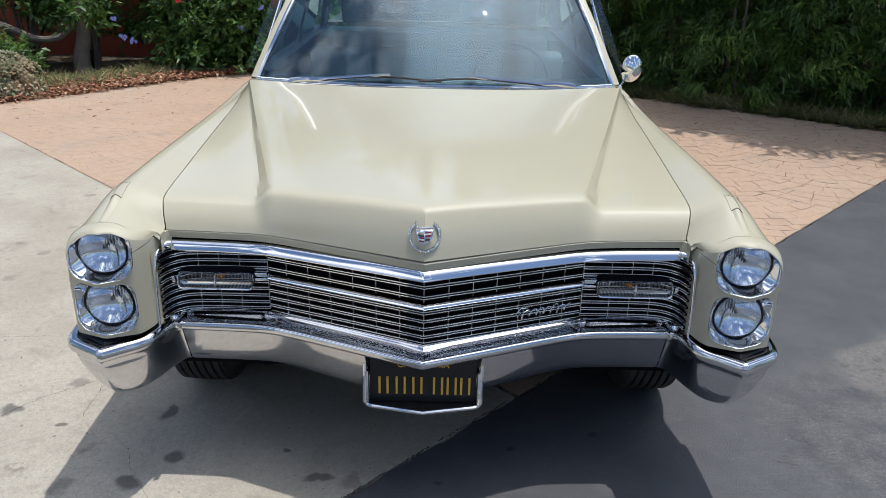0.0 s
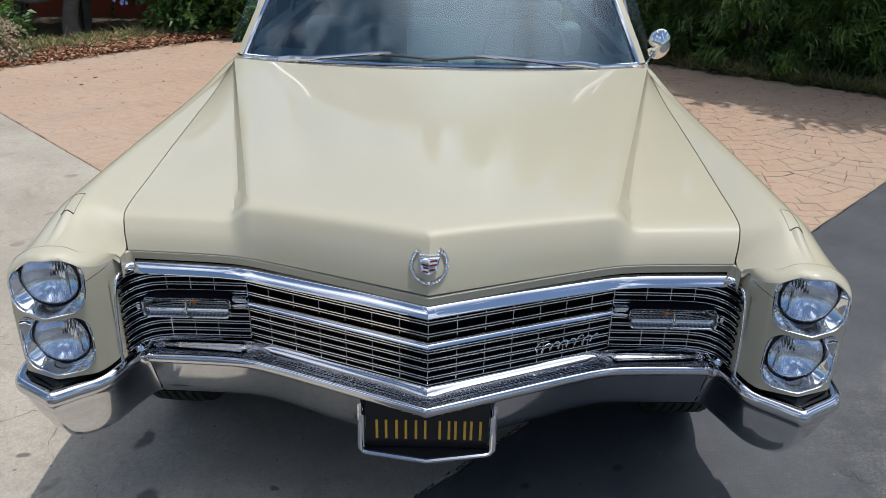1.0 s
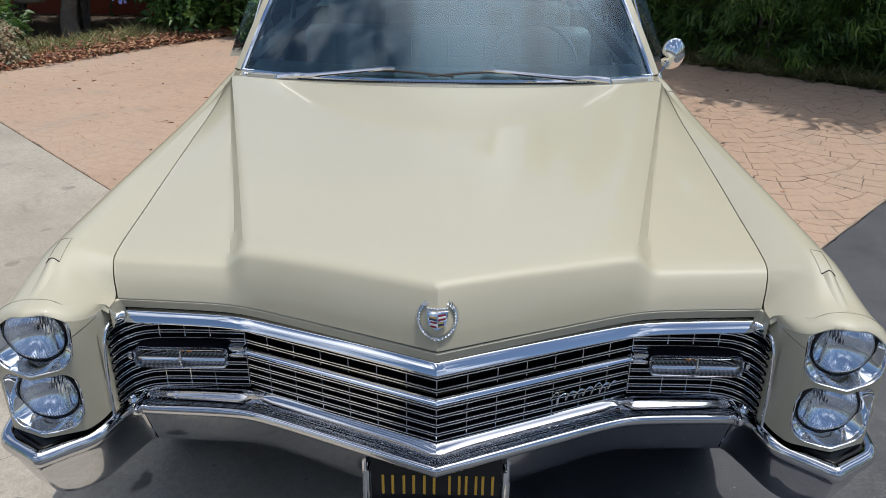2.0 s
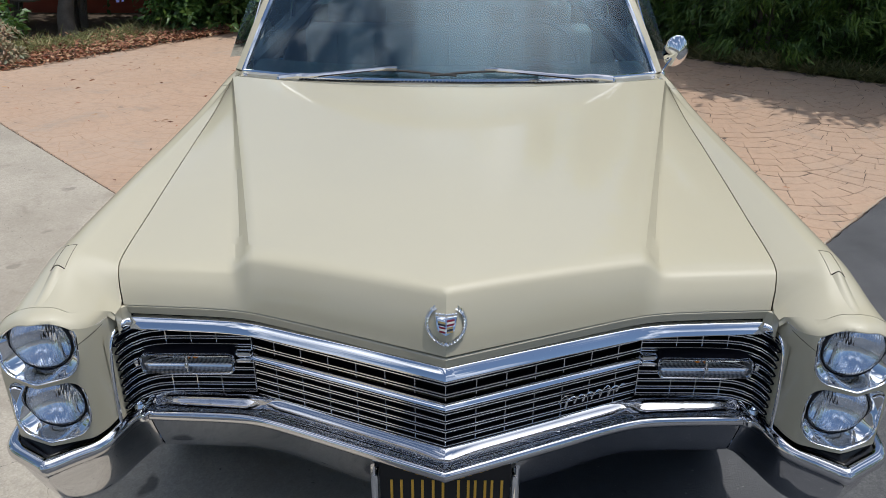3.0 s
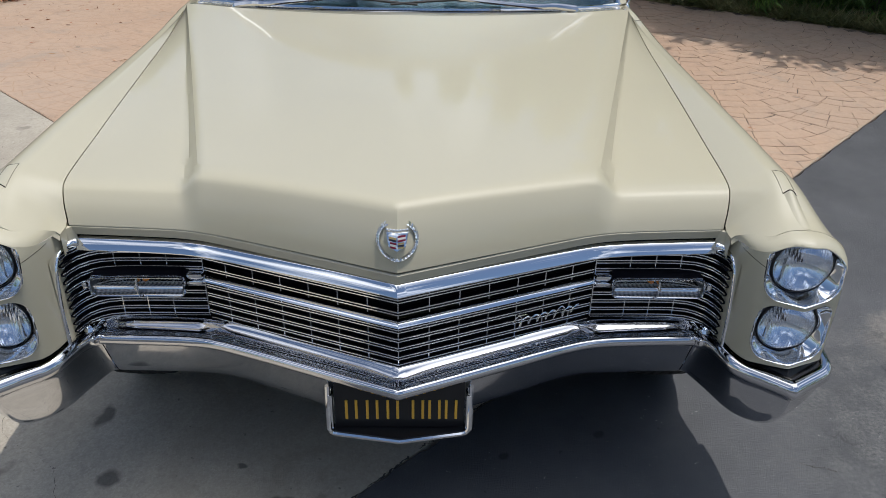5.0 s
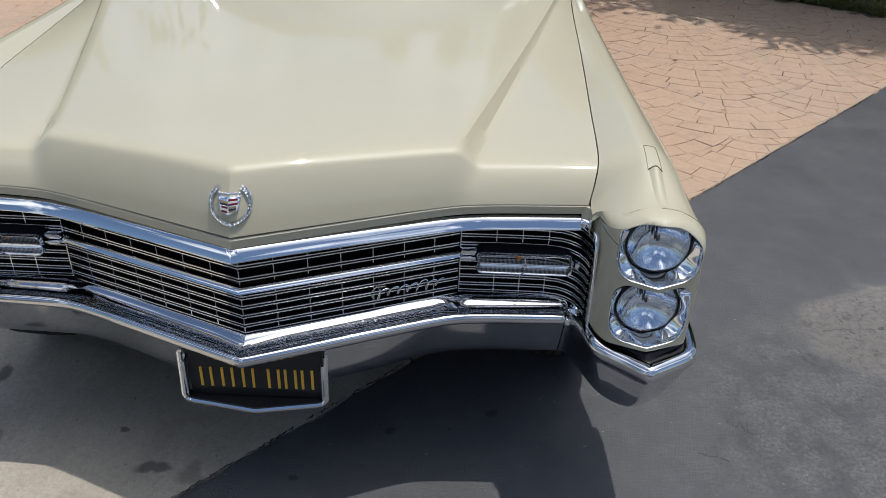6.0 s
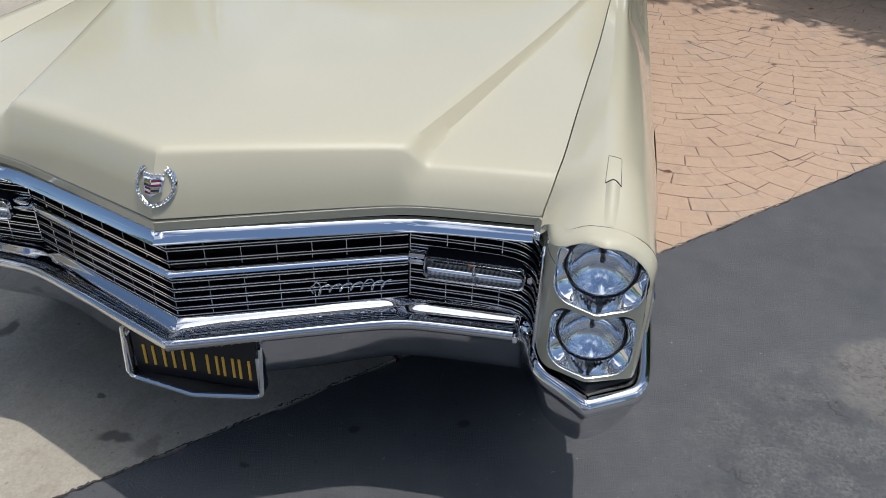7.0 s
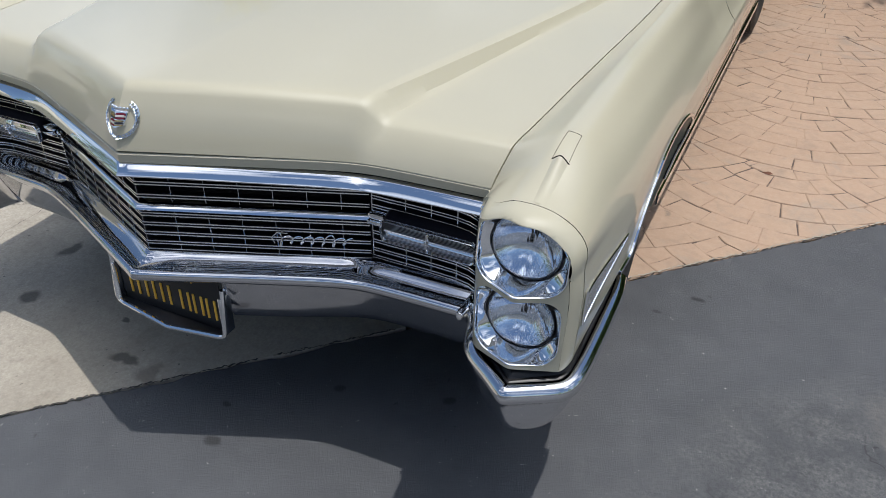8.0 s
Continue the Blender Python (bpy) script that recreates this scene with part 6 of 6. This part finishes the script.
# succulent mound on the left
su = thing("succulent_mound", (-4.35, 7.95, -0.03), "grey-green succulent mound with reddish rosettes beside the paving", "plant")
r = random.Random(5)
bm = bmesh.new()
bmesh.ops.create_icosphere(bm, subdivisions=3, radius=0.3)
for v in bm.verts:
    v.co = Vector((v.co.x * 1.15, v.co.y * 0.9, max(0.0, v.co.z) * 1.1))
part("core", bm, LEAF_SUCCULENT, su)
for k in range(170):
    a, e = r.uniform(0, 6.28), r.uniform(0.05, 1.45)
    d = Vector((math.cos(a) * math.cos(e), math.sin(a) * math.cos(e), math.sin(e)))
    d.y = -abs(d.y) if r.random() < 0.7 else d.y
    c = Vector((d.x * 0.40, d.y * 0.33, d.z * 0.38 + 0.02)) * r.uniform(0.9, 1.08)
    bm = bmesh.new()
    size = r.uniform(0.045, 0.082)
    t1 = d.orthogonal().normalized()
    t2 = d.cross(t1)
    heart = bm.verts.new(c)
    for layer, m, tilt in ((0, 7, 0.35), (1, 5, 0.9)):
        for j in range(m):
            an = j * 6.283 / m + layer
            out = (t1 * math.cos(an) + t2 * math.sin(an))
            ax = (out + d * tilt).normalized()
            wd = d.cross(out)
            q = [c, c + ax * size * 0.6 + wd * size * 0.34, c + ax * size * 1.15, c + ax * size * 0.6 - wd * size * 0.34]
            top = c + ax * size * 0.62 + d * size * 0.22
            vs = [heart] + [bm.verts.new(p) for p in q[1:]]
            tv = bm.verts.new(top)
            for i in range(4):
                bm.faces.new((vs[i], vs[(i + 1) % 4], tv))
    part("rosette", bm, LEAF_SUCCULENT, su)

# red garden wall behind the left shrubs, and an unseen wall behind the camera
bm = bmesh.new()
box(bm, (-9.5, 11.0, -0.1), (-0.6, 11.2, 2.2), 0.02)
tagged(part("wall_north", bm, TERRACOTTA), "dark red stucco garden wall behind shrubs", "wall", kind="structure")
# added out of view, to darken chrome reflections and block low sky
bm = bmesh.new()
box(bm, (-9.0, -8.2, -0.1), (9.0, -8.0, 2.9), 0.02)
tagged(part("wall_south", bm, STUCCO), "unseen pale stucco wall added behind the camera to shape reflections", "wall", kind="structure")
# unseen clumps added at both sides for the same darker surroundings
for k, (x, y) in enumerate([(-8.0, -3.5), (-8.2, -1.2), (-8.3, 1.1), (-8.2, 3.4), (-7.6, -5.8), (8.6, -4.5), (8.7, -2.0), (8.8, 0.5), (8.7, 3.0), (8.2, 5.2)]):
    bamboo(x, y, 300 + k, 3.2, 1.25, 140, 140)

# weeds and dry blades along the hedge's foot
r = random.Random(8)
seeds = []
for k in range(2600):
    f = r.random()
    bx_, by_ = [p[0] for p in BED][::-1], [p[1] for p in BED][::-1]
    x = lerp(1.2, 5.2, f) if k < 1500 else lerp(-4.9, -1.0, f)
    y = float(np.interp(x, bx_, by_)) + 0.06 + abs(r.gauss(0, 0.26)) + (r.uniform(0.28, 0.95) if k >= 1500 else 0)
    for j in range(9):
        a = r.uniform(0, 6.28)
        seeds.append((x + r.gauss(0, 0.03), y + r.gauss(0, 0.03), -0.05, math.cos(a), math.sin(a), r.uniform(0.3, 1.5)))
wd = leaf_mesh("weeds", seeds, LEAF_GRASS, None, 9, 0.21, 0.013, 0.35)
tagged(wd, "dry yellow-green weeds along the edge of the bed", "weeds", kind="stuff")

# fallen leaves in the bed and scattered on the paving
seeds = []
for k in range(9000):
    x = lerp(-5.2, -0.9, r.random())
    edge_y = float(np.interp(x, [p[0] for p in BED][::-1], [p[1] for p in BED][::-1]))
    y = edge_y - 0.10 + abs(r.gauss(0, 0.62)) - (0.1 if r.random() < 0.1 else 0)
    a = r.uniform(0, 6.28)
    seeds.append((x, y, 0.006 + r.random() * 0.05, math.cos(a), math.sin(a), r.gauss(0.05, 0.25)))
lt = leaf_mesh("leaf_litter", seeds, LITTER, None, 12, 0.052, 0.022, 0.1)
tagged(lt, "brown fallen leaves heaped along the bed", "leaves", kind="stuff")
seeds = []
for k in range(420):
    x = r.uniform(-4.2, 4.2)
    y = r.uniform(4.0, 9.4)
    if y < max(line_a(x), line_b(x)) + 0.05 or y > float(np.interp(x, [p[0] for p in BED][::-1], [p[1] for p in BED][::-1])):
        continue
    a = r.uniform(0, 6.28)
    if x > 0.3 and k % 5:
        continue
    seeds.append((x, y, 0.006, math.cos(a), math.sin(a), 0.03))
sl = leaf_mesh("scattered_leaves", seeds, LITTER, None, 13, 0.05, 0.012, 0.05)
tagged(sl, "small dry leaves scattered over the paving", "leaves", kind="stuff")
blossom(-3.87, 8.15, 0.03, PETAL_RED, 0.03, "fallen red blossom at the edge of the paving", "flower", 3)
# ---- stones of the stamped paving ----
FAN_R, RING, FAN_C = 0.791, 0.113, (2.06, 5.32)


def clip(poly, nx, ny, c):
    """Keeps the part of a polygon where nx*x + ny*y > c."""
    out = []
    for (ax, ay), (bx_, by_) in zip(poly, poly[1:] + poly[:1]):
        da, db = nx * ax + ny * ay - c, nx * bx_ + ny * by_ - c
        if da > 0:
            out.append((ax, ay))
        if da * db < 0:
            t = da / (da - db)
            out.append((ax + (bx_ - ax) * t, ay + (by_ - ay) * t))
    return out


def inside_bed(x, y):
    bx_ = [p[0] for p in BED][::-1]
    by_ = [p[1] for p in BED][::-1]
    return y < np.interp(x, bx_, by_) - 0.05


rng = random.Random(11)
tiles = []
fans = []
for i in range(-10, 5):
    for j in range(-5, 9):
        fans.append((FAN_C[0] + i * 0.80, FAN_C[1] + j * 0.66 + (i % 2) * 0.33))
for fx, fy in fans:
    for k in range(int(FAN_R / RING) + 1):
        r0, r1 = k * RING, min((k + 1) * RING, FAN_R)
        if r1 - r0 < 0.03:
            continue
        m = max(4, round(2 * math.pi * (r0 + r1) / 2 / 0.165))
        turn = rng.random() * 6.28
        cuts = [turn + (s + rng.uniform(-0.16, 0.16)) * 2 * math.pi / m for s in range(m)]
        cuts.append(cuts[0] + 2 * math.pi)
        for a0, a1 in zip(cuts, cuts[1:]):
            g0, ga = 0.0014, 0.0020 / max(0.05, (r0 + r1) / 2)
            poly = [(fx + (r0 + g0) * math.cos(a), fy + (r0 + g0) * math.sin(a)) for a in (a0 + ga, (a0 + a1) / 2, a1 - ga)]
            poly = poly[::-1] + [(fx + (r1 - g0) * math.cos(a), fy + (r1 - g0) * math.sin(a)) for a in (a0 + ga, (a0 + a1) / 2, a1 - ga)]
            cx_, cy_ = fx + (r0 + r1) / 2 * math.cos((a0 + a1) / 2), fy + (r0 + r1) / 2 * math.sin((a0 + a1) / 2)
            if abs(cx_) > 6 or cy_ > 10.2 or cy_ < 2.3:
                continue
            for ux, uy in fans:
                if uy > fy + 0.1 and (ux - cx_) ** 2 + (uy - cy_) ** 2 < (FAN_R + 0.3) ** 2:
                    d = math.hypot(cx_ - ux, cy_ - uy) or 1
                    nx, ny = (cx_ - ux) / d, (cy_ - uy) / d
                    poly = clip(poly, nx, ny, nx * ux + ny * uy + FAN_R + 0.0025)
                    if len(poly) < 3:
                        break
            if len(poly) < 3:
                continue
            poly = [(px + rng.gauss(0, 0.0016), py + rng.gauss(0, 0.0016)) for px, py in poly]
            h = math.hypot(1.0285, 1)
            poly = clip(poly, -1.0285 / h, 1 / h, (J[1] - 1.0285 * J[0]) / h + 0.006)
            if len(poly) >= 3:
                h = math.hypot(0.982, 1)
                poly = clip(poly, 0.982 / h, 1 / h, (J[1] + 0.982 * J[0]) / h + 0.012)
            if len(poly) < 3:
                continue
            ar = 0.5 * sum(ax * by_ - bx_ * ay for (ax, ay), (bx_, by_) in zip(poly, poly[1:] + poly[:1]))
            mx_, my_ = sum(p[0] for p in poly) / len(poly), sum(p[1] for p in poly) / len(poly)
            if abs(ar) < 0.00025 or not inside_bed(mx_, my_):
                continue
            tiles.append((mx_, my_, poly if ar > 0 else poly[::-1]))


def stone(poly, cx_, cy_, rise):
    n = len(poly)
    v, f = [], []
    for d, z in ((0.0, -0.012), (0.0, -0.0015), (0.004, 0.0)):
        for px, py in poly:
            L = math.hypot(px - cx_, py - cy_) or 1
            k = max(0.0, 1 - d / L)
            v.append(((px - cx_) * k, (py - cy_) * k, z + rise))
    for a in range(2):
        f += [(a * n + i, a * n + (i + 1) % n, (a + 1) * n + (i + 1) % n, (a + 1) * n + i) for i in range(n)]
    f.append(tuple(range(2 * n, 3 * n)))
    return v, f


paving = bpy.data.objects["stamped_paving"]
near = sorted(range(len(tiles)), key=lambda i: math.hypot(tiles[i][0] - 1.6, tiles[i][1] - 4.2))
picked = set(near[:300])
jv, jf = [], []
for i, (cx_, cy_, poly) in enumerate(tiles):
    # the forecourt's far side is worn almost flush with its joints
    worn = smooth((0.3 - cx_) / 1.4)
    v, f = stone(poly, cx_, cy_, rng.uniform(-0.0015, 0.0015) * (1 - 0.8 * worn) - 0.0014 * worn)
    if i in picked:
        ob = plain("stone", v, f, STAMPED, paving, flat=True)
        ob.location = (cx_, cy_, 0)
    else:
        o = len(jv)
        jv += [(a + cx_, b + cy_, c) for a, b, c in v]
        jf += [tuple(q + o for q in face) for face in f]
rest = plain("far_stones", jv, jf, STAMPED, paving, flat=True)
tagged(rest, kind="stuff")

# cracks in the concrete and along the asphalt's edge
CRACK = material("crack", (0.05, 0.045, 0.04), 0.95)


def crack(name, pts, width, parent, z, mat=CRACK):
    """A thin crooked crack lying on a slab."""
    r = random.Random(len(pts) * 7 + int(pts[0][0] * 100))
    line = spline([(x, y, 0) for x, y in pts], 16 * len(pts))
    v, f = [], []
    for i, (x, y, _) in enumerate(line):
        w = width * r.uniform(0.15, 1.0)
        jx, jy = r.gauss(0, 0.0026), r.gauss(0, 0.0026)
        v += [(x + jx - w, y + jy + w * 0.6, z), (x + jx + w, y + jy - w * 0.6, z)]
        if i:
            f.append((2 * i - 2, 2 * i - 1, 2 * i + 1, 2 * i))
    return plain(name, v, f, mat, parent, flat=True)


slabs = bpy.data.objects["concrete_drive"]
for pts in ([(-1.45, 2.95), (-1.22, 2.62), (-1.18, 2.35), (-0.98, 2.2), (-0.90, 2.05), (-0.75, 1.85), (-0.72, 1.6)], [(-2.6, 3.6), (-2.3, 3.2), (-1.9, 2.95), (-1.45, 2.95)], [(-1.22, 2.62), (-1.45, 2.4), (-1.6, 2.0)], [(-2.9, 4.6), (-2.5, 4.45), (-2.2, 4.2), (-1.9, 3.9)]):
    crack("crack", pts, 0.0010, slabs, 0.0045)
for pts in ([(1.14, 2.21), (1.17, 2.195), (1.20, 2.19), (1.23, 2.175)],):
    crack("crack", pts, 0.0013, bpy.data.objects["asphalt_drive"], 0.0015)
# the open joint between asphalt and concrete
for x0, x1 in ((-2.4, -1.15), (-1.1, -0.42), (-0.40, 0.02), (0.05, 0.31)):
    crack("joint_gap", [(lerp(x0, x1, k / 5), line_a(lerp(x0, x1, k / 5)) + 0.004) for k in range(6)], 0.0035, slabs, 0.0048)
# the joint between concrete and stamped paving
for x0, x1 in ((-4.4, -2.9), (-2.85, -1.4), (-1.35, -0.5), (-0.48, 0.29)):
    crack("joint_gap", [(lerp(x0, x1, k / 5), line_b(lerp(x0, x1, k / 5)) - 0.006) for k in range(6)], 0.0075, slabs, 0.0048)
# grit along the asphalt's edge
for x0, x1 in ((0.37, 0.95), (1.0, 1.9), (1.94, 3.0), (3.05, 4.3)):
    crack("joint_gap", [(lerp(x0, x1, k / 6), line_a(lerp(x0, x1, k / 6)) - 0.001) for k in range(7)], 0.0030, bpy.data.objects["asphalt_drive"], 0.0022)
# pale mortar along the paving's cut edge
for x0, x1 in ((0.40, 1.25), (1.27, 2.2), (2.21, 3.2), (3.22, 4.4)):
    crack("mortar_edge", [(lerp(x0, x1, k / 8) - 0.004, line_a(lerp(x0, x1, k / 8)) + 0.008) for k in range(9)], 0.0036, paving, 0.0030, CONCRETE)
